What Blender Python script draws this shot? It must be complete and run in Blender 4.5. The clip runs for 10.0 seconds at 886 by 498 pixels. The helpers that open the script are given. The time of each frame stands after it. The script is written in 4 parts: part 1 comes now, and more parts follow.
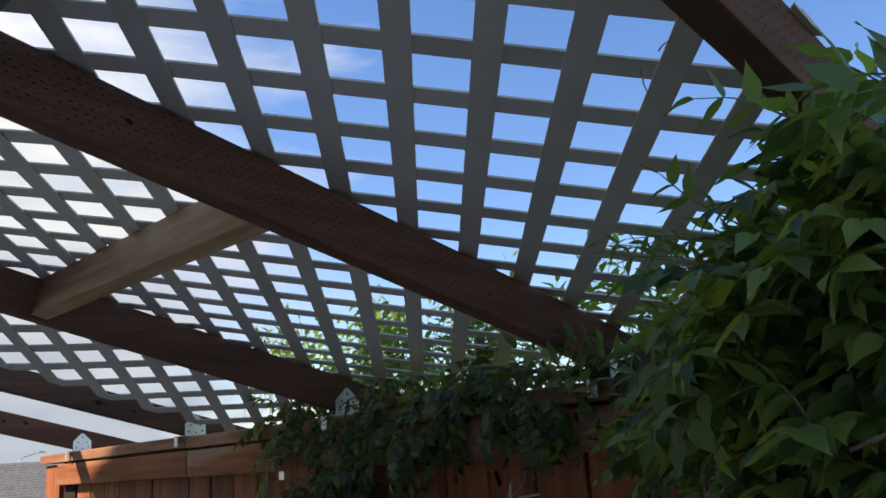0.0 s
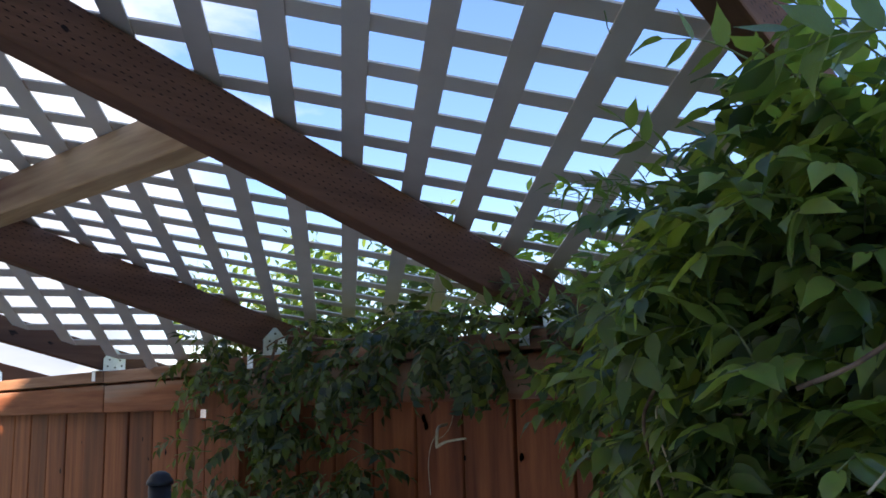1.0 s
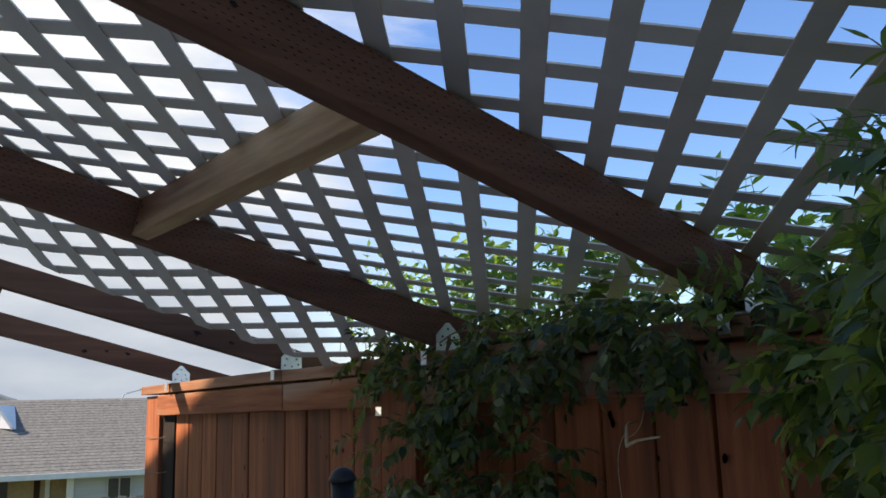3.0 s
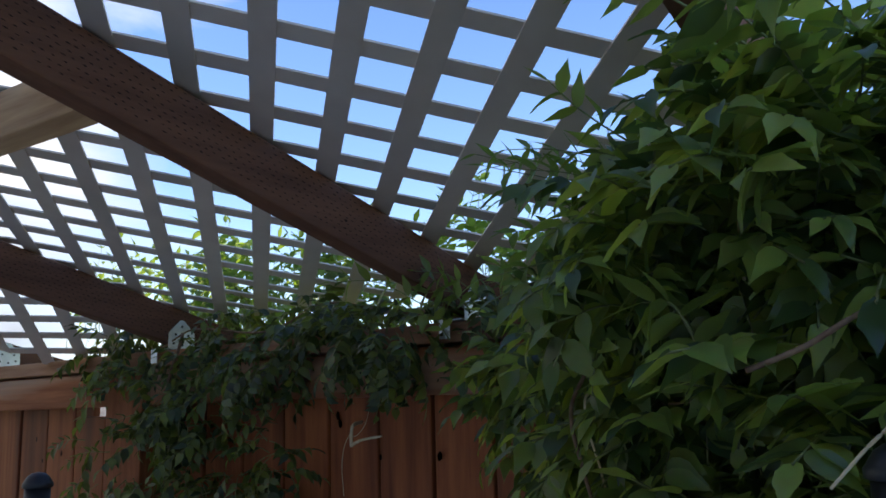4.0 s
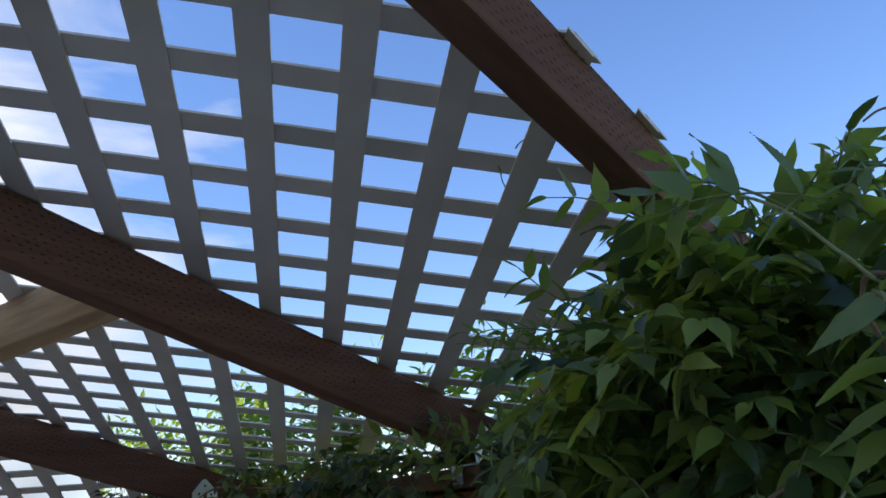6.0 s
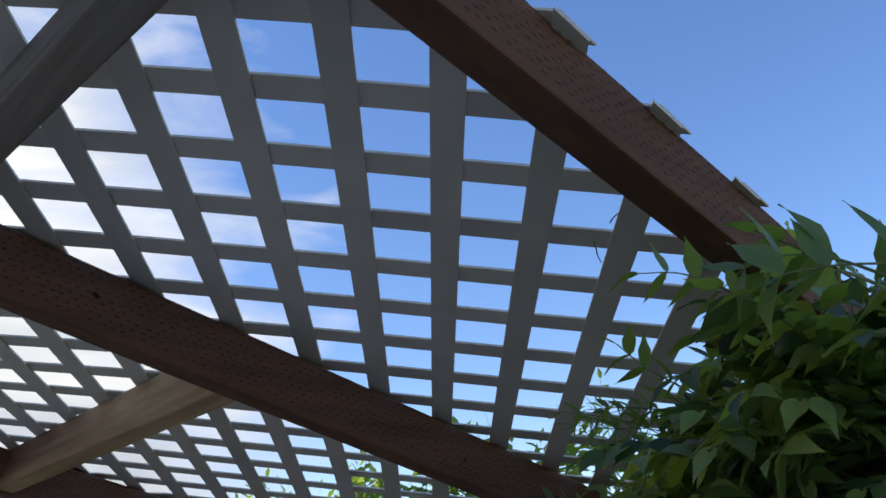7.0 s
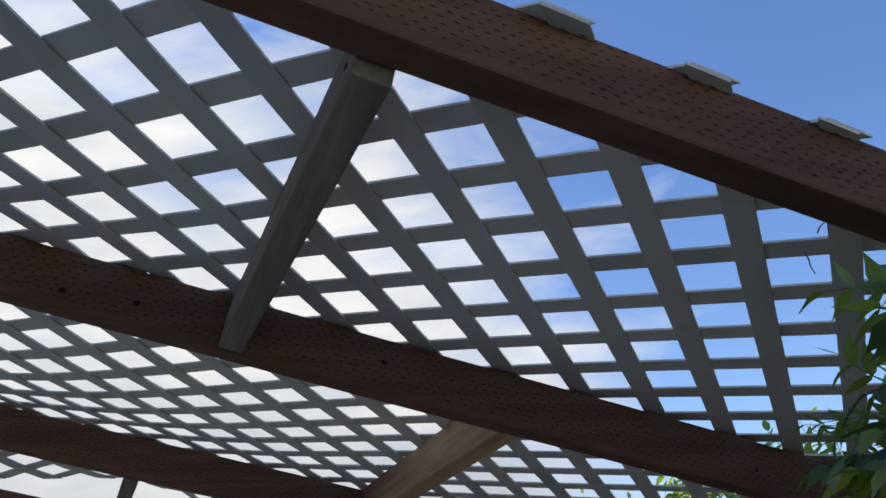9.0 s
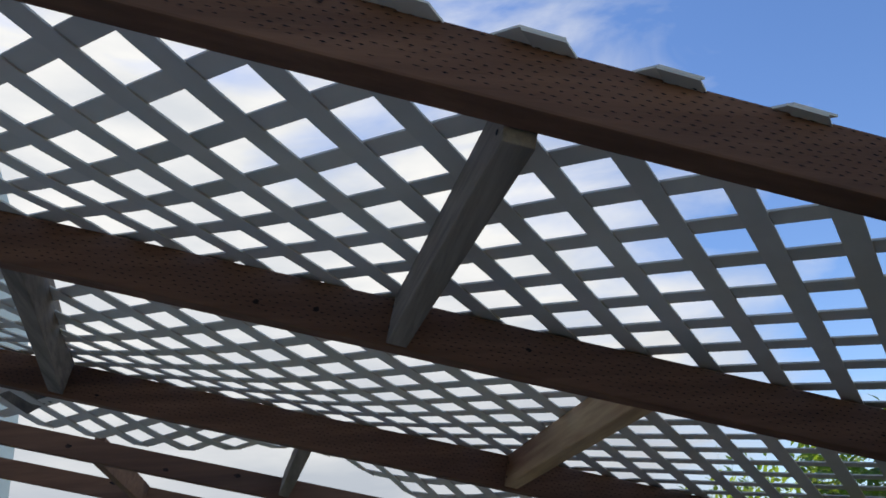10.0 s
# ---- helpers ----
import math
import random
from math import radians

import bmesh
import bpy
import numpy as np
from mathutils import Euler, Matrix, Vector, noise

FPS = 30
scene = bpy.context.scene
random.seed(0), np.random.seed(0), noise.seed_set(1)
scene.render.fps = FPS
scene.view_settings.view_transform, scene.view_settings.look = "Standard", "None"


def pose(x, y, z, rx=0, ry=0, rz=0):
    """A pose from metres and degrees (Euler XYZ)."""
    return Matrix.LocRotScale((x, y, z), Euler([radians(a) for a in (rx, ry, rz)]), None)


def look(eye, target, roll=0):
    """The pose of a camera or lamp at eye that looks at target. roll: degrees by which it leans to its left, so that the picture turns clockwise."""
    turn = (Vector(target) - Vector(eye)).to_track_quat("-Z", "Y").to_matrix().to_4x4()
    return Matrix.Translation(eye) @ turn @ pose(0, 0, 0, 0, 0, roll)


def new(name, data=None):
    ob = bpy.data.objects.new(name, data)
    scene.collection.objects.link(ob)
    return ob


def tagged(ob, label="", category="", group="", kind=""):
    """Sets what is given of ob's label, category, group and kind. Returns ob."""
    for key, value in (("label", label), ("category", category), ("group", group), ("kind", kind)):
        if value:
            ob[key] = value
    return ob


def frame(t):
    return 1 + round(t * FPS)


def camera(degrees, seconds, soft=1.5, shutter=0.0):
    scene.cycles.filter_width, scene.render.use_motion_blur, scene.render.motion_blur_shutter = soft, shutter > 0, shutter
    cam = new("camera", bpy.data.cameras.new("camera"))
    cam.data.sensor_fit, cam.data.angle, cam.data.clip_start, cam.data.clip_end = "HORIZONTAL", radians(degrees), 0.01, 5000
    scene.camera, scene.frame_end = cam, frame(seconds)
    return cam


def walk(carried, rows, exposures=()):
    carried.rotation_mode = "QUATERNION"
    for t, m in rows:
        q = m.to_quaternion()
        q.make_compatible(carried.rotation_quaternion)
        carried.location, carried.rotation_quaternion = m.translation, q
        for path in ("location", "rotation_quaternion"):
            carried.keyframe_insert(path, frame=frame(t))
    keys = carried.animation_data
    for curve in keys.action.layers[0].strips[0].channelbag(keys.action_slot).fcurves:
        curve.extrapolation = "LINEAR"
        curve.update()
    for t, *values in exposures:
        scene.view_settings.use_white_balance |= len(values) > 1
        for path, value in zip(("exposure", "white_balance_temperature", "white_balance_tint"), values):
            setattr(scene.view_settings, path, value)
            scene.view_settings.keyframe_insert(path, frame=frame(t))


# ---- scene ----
cam = camera(54.9, 10.0, soft=1.65)
PATH = [
    (0.0, 0.0010, 0.0044, 1.7026, 103.702, 3.733, 47.649),
    (0.5, -0.0142, 0.0090, 1.6906, 101.220, 2.403, 42.890),
    (1.0, -0.0293, 0.0001, 1.6863, 100.338, 1.622, 42.210),
    (1.5, -0.0774, 0.0260, 1.6850, 99.960, 1.421, 47.281),
    (2.0, -0.1275, 0.0410, 1.6871, 100.023, 1.789, 53.496),
    (2.2, -0.1420, 0.0513, 1.6845, 100.367, 1.652, 55.291),
    (3.3, -0.1217, 0.0468, 1.6746, 101.006, 1.744, 49.709),
    (3.5, -0.1114, 0.0604, 1.6799, 100.741, 1.921, 46.125),
    (4.0, -0.0777, 0.0720, 1.6765, 100.272, 1.607, 37.052),
    (4.5, -0.0480, 0.0766, 1.6710, 100.001, 1.721, 29.456),
    (5.0, -0.0252, 0.0743, 1.6794, 101.311, 2.885, 28.068),
    (5.5, 0.0046, 0.0292, 1.7036, 105.231, 5.103, 34.858),
    (5.7, 0.0068, 0.0117, 1.7148, 106.543, 5.451, 36.966),
    (6.8, 0.0276, 0.0133, 1.7159, 112.664, 5.459, 45.402),
    (7.0, 0.0337, 0.0270, 1.7206, 113.761, 4.782, 47.615),
    (7.5, 0.0607, 0.0737, 1.7174, 115.806, 2.704, 54.641),
    (8.0, 0.1016, 0.1076, 1.7041, 116.425, 2.057, 61.022),
    (8.5, 0.1319, 0.1044, 1.7122, 116.287, 3.455, 66.213),
    (9.0, 0.1902, 0.0642, 1.7156, 116.310, 5.114, 71.292),
    (9.5, 0.2717, 0.0140, 1.7140, 115.849, 5.680, 76.227),
    (10.0, 0.3547, -0.0106, 1.7115, 114.217, 4.558, 80.000),
]
walk(cam, [(t, pose(x, y, z, rx, ry, rz)) for t, x, y, z, rx, ry, rz in PATH],
     exposures=[(0.0, 0.95, 7200, 17), (0.5, 1.3, 7200, 18), (1.0, 1.68, 7200, 23), (1.5, 1.45, 7200, 18), (2.0, 1.33, 7200, 18), (3.5, 0.98, 7200, 17), (4.0, 1.42, 7200, 21), (4.5, 2.15, 7200, 29), (5.0, 2.5, 7200, 30), (5.5, 1.43, 7200, 22), (7.0, 1.02, 7200, 17), (8.0, 0.84, 7200, 17), (10.0, 0.84, 7200, 17)])

# ---- light -------------------------------------------------------------
SUN_AZ, SUN_EL = radians(235), radians(40)     # where the sun stands: behind the viewer, over the house

world = bpy.data.worlds.new("world")
scene.world = world
world.use_nodes = True
wn, wl = world.node_tree.nodes, world.node_tree.links
wn.clear()
w_out = wn.new("ShaderNodeOutputWorld")
w_bg = wn.new("ShaderNodeBackground")
w_bg.inputs["Strength"].default_value = 0.15
sky = wn.new("ShaderNodeTexSky")
sky.sky_type = "NISHITA"
sky.sun_disc = False
sky.sun_elevation = SUN_EL
sky.sun_rotation = radians(90) - SUN_AZ
sky.altitude = 100
sky.air_density = 1.0
sky.dust_density = 0.4
sky.ozone_density = 3.0
w_co = wn.new("ShaderNodeTexCoord")
w_map = wn.new("ShaderNodeMapping")
w_map.inputs["Scale"].default_value = (1.5, 1.8, 6.0)
w_map.inputs["Rotation"].default_value = (0.2, 0.25, 0.6)
w_no = wn.new("ShaderNodeTexNoise")
w_no.inputs["Scale"].default_value = 1.5
w_no.inputs["Detail"].default_value = 7
w_no.inputs["Roughness"].default_value = 0.55
w_no.inputs["Distortion"].default_value = 0.6
w_ramp = wn.new("ShaderNodeValToRGB")
w_ramp.color_ramp.elements[0].position = 0.42
w_ramp.color_ramp.elements[1].position = 0.76
# the cloud sheet thickens towards the west and towards the horizon
w_dot = wn.new("ShaderNodeVectorMath")
w_dot.operation = "DOT_PRODUCT"
w_dot.inputs[1].default_value = (-0.95, -0.26, -0.05)
w_add = wn.new("ShaderNodeMath")
w_add.operation = "MULTIPLY_ADD"
w_add.inputs[1].default_value = 1.5
w_add.inputs[2].default_value = -0.91
w_sum = wn.new("ShaderNodeMath")
w_sum.operation = "ADD"
w_mix = wn.new("ShaderNodeMix")
w_mix.data_type = "RGBA"
w_grey = wn.new("ShaderNodeTexNoise")
w_grey.inputs["Scale"].default_value = 3.2
w_grey.inputs["Detail"].default_value = 6
w_shade = wn.new("ShaderNodeValToRGB")
w_shade.color_ramp.elements[0].position, w_shade.color_ramp.elements[1].position = 0.36, 0.66
w_shade.color_ramp.elements[0].color = (0.74, 0.78, 0.84, 1)
w_shade.color_ramp.elements[1].color = (1, 1, 1, 1)
w_cloud = wn.new("ShaderNodeMix")
w_cloud.data_type, w_cloud.blend_type = "RGBA", "MULTIPLY"
w_cloud.inputs["Factor"].default_value = 1.0
w_cloud.inputs["A"].default_value = (3.34, 3.68, 3.80, 1)
wl.new(w_map.outputs["Vector"], w_grey.inputs["Vector"])
wl.new(w_grey.outputs["Fac"], w_shade.inputs["Fac"])
wl.new(w_shade.outputs["Color"], w_cloud.inputs["B"])
# the sheet is greyer low down, where it is seen through more air
w_sep = wn.new("ShaderNodeSeparateXYZ")
w_low = wn.new("ShaderNodeMapRange")
w_low.inputs["From Min"].default_value, w_low.inputs["From Max"].default_value = 0.0, 0.34
w_air = wn.new("ShaderNodeMix")
w_air.data_type = "RGBA"
w_air.inputs["A"].default_value = (0.47, 0.53, 0.62, 1)
w_air.inputs["B"].default_value = (1, 1, 1, 1)
w_dim = wn.new("ShaderNodeMix")
w_dim.data_type, w_dim.blend_type = "RGBA", "MULTIPLY"
w_dim.inputs["Factor"].default_value = 1.0
wl.new(w_co.outputs["Generated"], w_sep.inputs["Vector"])
wl.new(w_sep.outputs["Z"], w_low.inputs["Value"])
wl.new(w_low.outputs["Result"], w_air.inputs["Factor"])
wl.new(w_cloud.outputs["Result"], w_dim.inputs["A"])
wl.new(w_air.outputs["Result"], w_dim.inputs["B"])
wl.new(w_dim.outputs["Result"], w_mix.inputs["B"])
wl.new(w_co.outputs["Generated"], w_map.inputs["Vector"])
wl.new(w_map.outputs["Vector"], w_no.inputs["Vector"])
wl.new(w_co.outputs["Generated"], w_dot.inputs[0])
wl.new(w_dot.outputs["Value"], w_add.inputs[0])
wl.new(w_no.outputs["Fac"], w_sum.inputs[0])
wl.new(w_add.outputs["Value"], w_sum.inputs[1])
wl.new(w_sum.outputs["Value"], w_ramp.inputs["Fac"])
wl.new(w_ramp.outputs["Color"], w_mix.inputs["Factor"])
w_hue = wn.new("ShaderNodeHueSaturation")
w_hue.inputs["Hue"].default_value = 0.506
w_hue.inputs["Saturation"].default_value = 1.2
w_hue.inputs["Value"].default_value = 0.86
wl.new(sky.outputs["Color"], w_hue.inputs["Color"])
wl.new(w_hue.outputs["Color"], w_mix.inputs["A"])
wl.new(w_mix.outputs["Result"], w_bg.inputs["Color"])
wl.new(w_bg.outputs["Background"], w_out.inputs["Surface"])

sun = new("sun", bpy.data.lights.new("sun", "SUN"))
sun.data.energy = 4.6
sun.data.angle = radians(0.5)
sun.data.color = (1.0, 0.93, 0.82)
sun_way = Vector((math.cos(SUN_AZ) * math.cos(SUN_EL), math.sin(SUN_AZ) * math.cos(SUN_EL), math.sin(SUN_EL)))
sun.matrix_world = look(sun_way * 30, (0, 0, 0))


# ---- materials ---------------------------------------------------------
def material(name, dark, light, scale=(1, 1, 1), grain=8.0, rough=0.75, bump=0.15, stain=None, stain_at=0.62,
             vary=0.15, metal=0.0, coords="Object", dist=0.004):
    """Two colours mixed by stretched noise, a broad stain on top, a fine bump, and a small shift from object to object."""
    m = bpy.data.materials.new(name)
    m.use_nodes = True
    n, l = m.node_tree.nodes, m.node_tree.links
    b = n["Principled BSDF"]
    b.inputs["Roughness"].default_value = rough
    b.inputs["Metallic"].default_value = metal
    b.inputs["Specular IOR Level"].default_value = 0.5 if rough < 0.6 else 0.22
    co = n.new("ShaderNodeTexCoord")
    info = n.new("ShaderNodeObjectInfo")
    off = n.new("ShaderNodeVectorMath")
    off.operation = "MULTIPLY_ADD"
    off.inputs[0].default_value = (7.3, 3.1, 5.7)
    l.new(info.outputs["Random"], off.inputs[1])
    l.new(co.outputs[coords], off.inputs[2])
    mp = n.new("ShaderNodeMapping")
    mp.inputs["Scale"].default_value = scale
    l.new(off.outputs["Vector"], mp.inputs["Vector"])
    fine = n.new("ShaderNodeTexNoise")
    fine.inputs["Scale"].default_value = grain
    fine.inputs["Detail"].default_value = 8
    fine.inputs["Roughness"].default_value = 0.62
    l.new(mp.outputs["Vector"], fine.inputs["Vector"])
    ramp = n.new("ShaderNodeValToRGB")
    ramp.color_ramp.elements[0].position, ramp.color_ramp.elements[1].position = 0.32, 0.68
    ramp.color_ramp.elements[0].color, ramp.color_ramp.elements[1].color = (*dark, 1), (*light, 1)
    l.new(fine.outputs["Fac"], ramp.inputs["Fac"])
    out = ramp.outputs["Color"]
    if stain:
        big = n.new("ShaderNodeTexNoise")
        big.inputs["Scale"].default_value = grain * 0.22
        big.inputs["Detail"].default_value = 4
        l.new(mp.outputs["Vector"], big.inputs["Vector"])
        sr = n.new("ShaderNodeValToRGB")
        sr.color_ramp.elements[0].position, sr.color_ramp.elements[1].position = stain_at - 0.12, stain_at + 0.1
        l.new(big.outputs["Fac"], sr.inputs["Fac"])
        mx = n.new("ShaderNodeMix")
        mx.data_type = "RGBA"
        mx.inputs["B"].default_value = (*stain, 1)
        l.new(sr.outputs["Color"], mx.inputs["Factor"])
        l.new(out, mx.inputs["A"])
        out = mx.outputs["Result"]
    hsv = n.new("ShaderNodeHueSaturation")
    val = n.new("ShaderNodeMapRange")
    val.inputs["To Min"].default_value, val.inputs["To Max"].default_value = 1 - vary, 1 + vary
    l.new(info.outputs["Random"], val.inputs["Value"])
    l.new(val.outputs["Result"], hsv.inputs["Value"])
    l.new(out, hsv.inputs["Color"])
    l.new(hsv.outputs["Color"], b.inputs["Base Color"])
    bp = n.new("ShaderNodeBump")
    bp.inputs["Strength"].default_value = bump
    bp.inputs["Distance"].default_value = dist
    l.new(fine.outputs["Fac"], bp.inputs["Height"])
    l.new(bp.outputs["Normal"], b.inputs["Normal"])
    return m


def leaf_material(name, young, old, glow):
    """A thin leaf: green front with light let through; each blade has its own shade of green."""
    m = bpy.data.materials.new(name)
    m.use_nodes = True
    n, l = m.node_tree.nodes, m.node_tree.links
    b = n["Principled BSDF"]
    b.inputs["Roughness"].default_value = 0.33
    b.inputs["Specular IOR Level"].default_value = 0.6
    geo = n.new("ShaderNodeNewGeometry")
    co = n.new("ShaderNodeTexCoord")
    ramp = n.new("ShaderNodeValToRGB")
    ramp.color_ramp.elements[0].color, ramp.color_ramp.elements[1].color = (*old, 1), (*young, 1)
    ramp.color_ramp.elements[0].position, ramp.color_ramp.elements[1].position = 0.1, 1.0
    l.new(geo.outputs["Random Per Island"], ramp.inputs["Fac"])
    no = n.new("ShaderNodeTexNoise")
    no.inputs["Scale"].default_value = 60
    no.inputs["Detail"].default_value = 5
    l.new(co.outputs["Object"], no.inputs["Vector"])
    mx = n.new("ShaderNodeMix")
    mx.data_type = "RGBA"
    mx.blend_type = "MULTIPLY"
    mx.inputs["Factor"].default_value = 0.45
    l.new(ramp.outputs["Color"], mx.inputs["A"])
    l.new(no.outputs["Color"], mx.inputs["B"])
    gain = n.new("ShaderNodeHueSaturation")
    gain.inputs["Value"].default_value = 1.25
    l.new(mx.outputs["Result"], gain.inputs["Color"])
    l.new(gain.outputs["Color"], b.inputs["Base Color"])
    bp = n.new("ShaderNodeBump")
    bp.inputs["Strength"].default_value = 0.25
    bp.inputs["Distance"].default_value = 0.002
    l.new(no.outputs["Fac"], bp.inputs["Height"])
    l.new(bp.outputs["Normal"], b.inputs["Normal"])
    tr = n.new("ShaderNodeBsdfTranslucent")
    tint = n.new("ShaderNodeMix")
    tint.data_type = "RGBA"
    tint.blend_type = "MULTIPLY"
    tint.inputs["Factor"].default_value = 1.0
    tint.inputs["B"].default_value = (*glow, 1)
    l.new(gain.outputs["Color"], tint.inputs["A"])
    l.new(tint.outputs["Result"], tr.inputs["Color"])
    add = n.new("ShaderNodeMixShader")
    add.inputs["Fac"].default_value = 0.46
    l.new(b.outputs["BSDF"], add.inputs[1])
    l.new(tr.outputs["BSDF"], add.inputs[2])
    l.new(add.outputs["Shader"], n["Material Output"].inputs["Surface"])
    return m


RAFTER = material("stained_treated_wood", (0.150, 0.063, 0.035), (0.240, 0.105, 0.057), (14, 1.0, 14), 3.0, 0.85, 0.35,
                  stain=(0.105, 0.046, 0.027), stain_at=0.64, vary=0.1)
INCISED = material("treating_cut", (0.012, 0.008, 0.006), (0.03, 0.018, 0.012), (1, 1, 1), 30, 0.9, 0.1)
KNOT = material("wood_knot", (0.012, 0.007, 0.005), (0.05, 0.022, 0.014), (1, 1, 1), 60, 0.8, 0.2)
CEDAR = material("bare_cedar", (0.43, 0.22, 0.095), (0.68, 0.42, 0.21), (1.0, 12, 12), 3.5, 0.65, 0.2,
                 stain=(0.17, 0.055, 0.02), stain_at=0.57, vary=0.06)
GREYWOOD = material("weathered_grey_wood", (0.15, 0.105, 0.075), (0.34, 0.25, 0.185), (1.0, 14, 14), 3.5, 0.8, 0.4,
                    stain=(0.12, 0.09, 0.07), stain_at=0.62, vary=0.08)
LATTICE = material("beige_vinyl", (0.67, 0.54, 0.42), (0.75, 0.625, 0.50), (1, 1, 1), 9.0, 0.55, 0.08,
                   stain=(0.50, 0.43, 0.34), stain_at=0.64, vary=0.05)
FENCE = material("red_stained_cedar", (0.21, 0.050, 0.016), (0.47, 0.138, 0.044), (11, 11, 0.8), 2.6, 0.62, 0.3,
                 stain=(0.085, 0.026, 0.013), stain_at=0.60, vary=0.14)
RAIL = material("worn_red_stained_rail", (0.22, 0.062, 0.022), (0.43, 0.145, 0.055), (0.9, 14, 14), 3.2, 0.75, 0.4,
                stain=(0.52, 0.36, 0.23), stain_at=0.60, vary=0.08)
CAPWOOD = material("sun_bleached_cap", (0.30, 0.115, 0.050), (0.50, 0.26, 0.135), (0.9, 14, 14), 3.2, 0.8, 0.4,
                   stain=(0.15, 0.07, 0.045), stain_at=0.6, vary=0.08)
ZINC = material("galvanised_steel", (0.62, 0.64, 0.66), (0.78, 0.80, 0.82), (1, 1, 1), 40, 0.38, 0.05, metal=0.85, vary=0.03)
HOLE = material("nail_hole", (0.01, 0.01, 0.01), (0.02, 0.02, 0.02), (1, 1, 1), 20, 0.9, 0.0)
BLACK = material("black_powder_coat", (0.010, 0.010, 0.011), (0.022, 0.021, 0.022), (1, 1, 1), 90, 0.42, 0.12)
LEAF = leaf_material("wisteria_leaf", (0.310, 0.400, 0.095), (0.058, 0.108, 0.036), (1.55, 1.45, 0.6))
# lighter leaf green, with the look of sun from behind put into the colour
LEAF_LIT = leaf_material("lit_leaf", (0.26, 0.38, 0.085), (0.10, 0.19, 0.04), (1.4, 1.4, 0.65))
LEAF_DARK = leaf_material("ivy_leaf", (0.180, 0.225, 0.060), (0.045, 0.075, 0.028), (1.55, 1.45, 0.6))
STEM = material("green_stem", (0.16, 0.20, 0.06), (0.28, 0.27, 0.12), (1, 1, 1), 50, 0.6, 0.2)
BARK = material("vine_bark", (0.16, 0.085, 0.05), (0.34, 0.21, 0.13), (1, 1, 1), 60, 0.85, 0.5)
STRAW = material("dry_straw_stem", (0.58, 0.43, 0.24), (0.78, 0.63, 0.40), (1, 1, 1), 60, 0.75, 0.3)
# pale on purpose: an unseen slab that brightens the lattice from below
BOUNCE_SLAB = material("pale_bounce_concrete", (0.52, 0.50, 0.46), (0.62, 0.60, 0.56), (1, 1, 1), 6.0, 0.9, 0.2, stain=(0.46, 0.44, 0.41))
GRASS = material("lawn", (0.05, 0.09, 0.025), (0.12, 0.16, 0.05), (1, 1, 1), 3.0, 0.95, 0.4, stain=(0.16, 0.13, 0.07))
SHINGLE = material("grey_shingle", (0.09, 0.09, 0.082), (0.20, 0.198, 0.178), (3.0, 3.0, 6), 3.2, 0.95, 0.3, vary=0.05)
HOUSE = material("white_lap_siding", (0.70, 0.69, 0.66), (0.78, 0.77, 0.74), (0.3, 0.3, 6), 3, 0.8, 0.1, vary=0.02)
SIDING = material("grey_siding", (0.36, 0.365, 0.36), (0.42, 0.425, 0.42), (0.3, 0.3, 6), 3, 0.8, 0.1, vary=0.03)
TAN = material("tan_stucco", (0.30, 0.20, 0.11), (0.36, 0.26, 0.15), (1, 1, 1), 6, 0.85, 0.1, vary=0.03)
WHITE = material("white_trim", (0.52, 0.51, 0.48), (0.60, 0.59, 0.56), (1, 1, 1), 5, 0.6, 0.05, vary=0.03)
# near-black colour that stands in for shade in the gap by the end post
GAPSHADE = material("gap_shade_fill", (0.012, 0.008, 0.006), (0.03, 0.018, 0.012), (14, 14, 0.9), 3.2, 0.85, 0.3)
GREYFENCE = material("grey_picket", (0.16, 0.145, 0.125), (0.28, 0.255, 0.22), (8, 8, 0.6), 2.2, 0.9, 0.3)
PANE = material("window_glass", (0.02, 0.025, 0.03), (0.04, 0.05, 0.055), (1, 1, 1), 2, 0.06, 0.0)
YELLOW = material("yellow_shrub_leaf", (0.42, 0.34, 0.08), (0.60, 0.50, 0.16), (1, 1, 1), 20, 0.7, 0.2)


# ---- mesh helpers ------------------------------------------------------
def mesh_of(bm, name, mat, smooth=False):
    me = bpy.data.meshes.new(name)
    bm.to_mesh(me)
    bm.free()
    for mm in (mat if isinstance(mat, (list, tuple)) else [mat]):
        me.materials.append(mm)
    if smooth:
        me.polygons.foreach_set("use_smooth", [True] * len(me.polygons))
    return me


def part(name, bm, mat, parent, label="", smooth=False):
    ob = new(name, mesh_of(bm, name, mat, smooth))
    ob.parent = parent
    if label:
        tagged(ob, label)
    return ob


def empty(name, at=(0, 0, 0)):
    ob = new(name)
    ob.empty_display_size = 0.05
    ob.matrix_world = Matrix.Translation(at)
    return ob


def box(bm, lo, hi, m=None, bevel=0.0):
    """A box between two corners, moved by m, with eased edges."""
    lo, hi = Vector(lo), Vector(hi)
    made = bmesh.ops.create_cube(bm, size=1, matrix=Matrix.Translation((lo + hi) / 2) @ Matrix.Diagonal((*(hi - lo), 1)))
    vs = made["verts"]
    if bevel:
        es = list({e for v in vs for e in v.link_edges})
        r = bmesh.ops.bevel(bm, geom=es, offset=bevel, segments=2, profile=0.6, affect="EDGES")
        vs = list({v for f in r["faces"] for v in f.verts} | {v for v in vs if v.is_valid})
    if m is not None:
        bmesh.ops.transform(bm, matrix=m, verts=vs)
    return bm


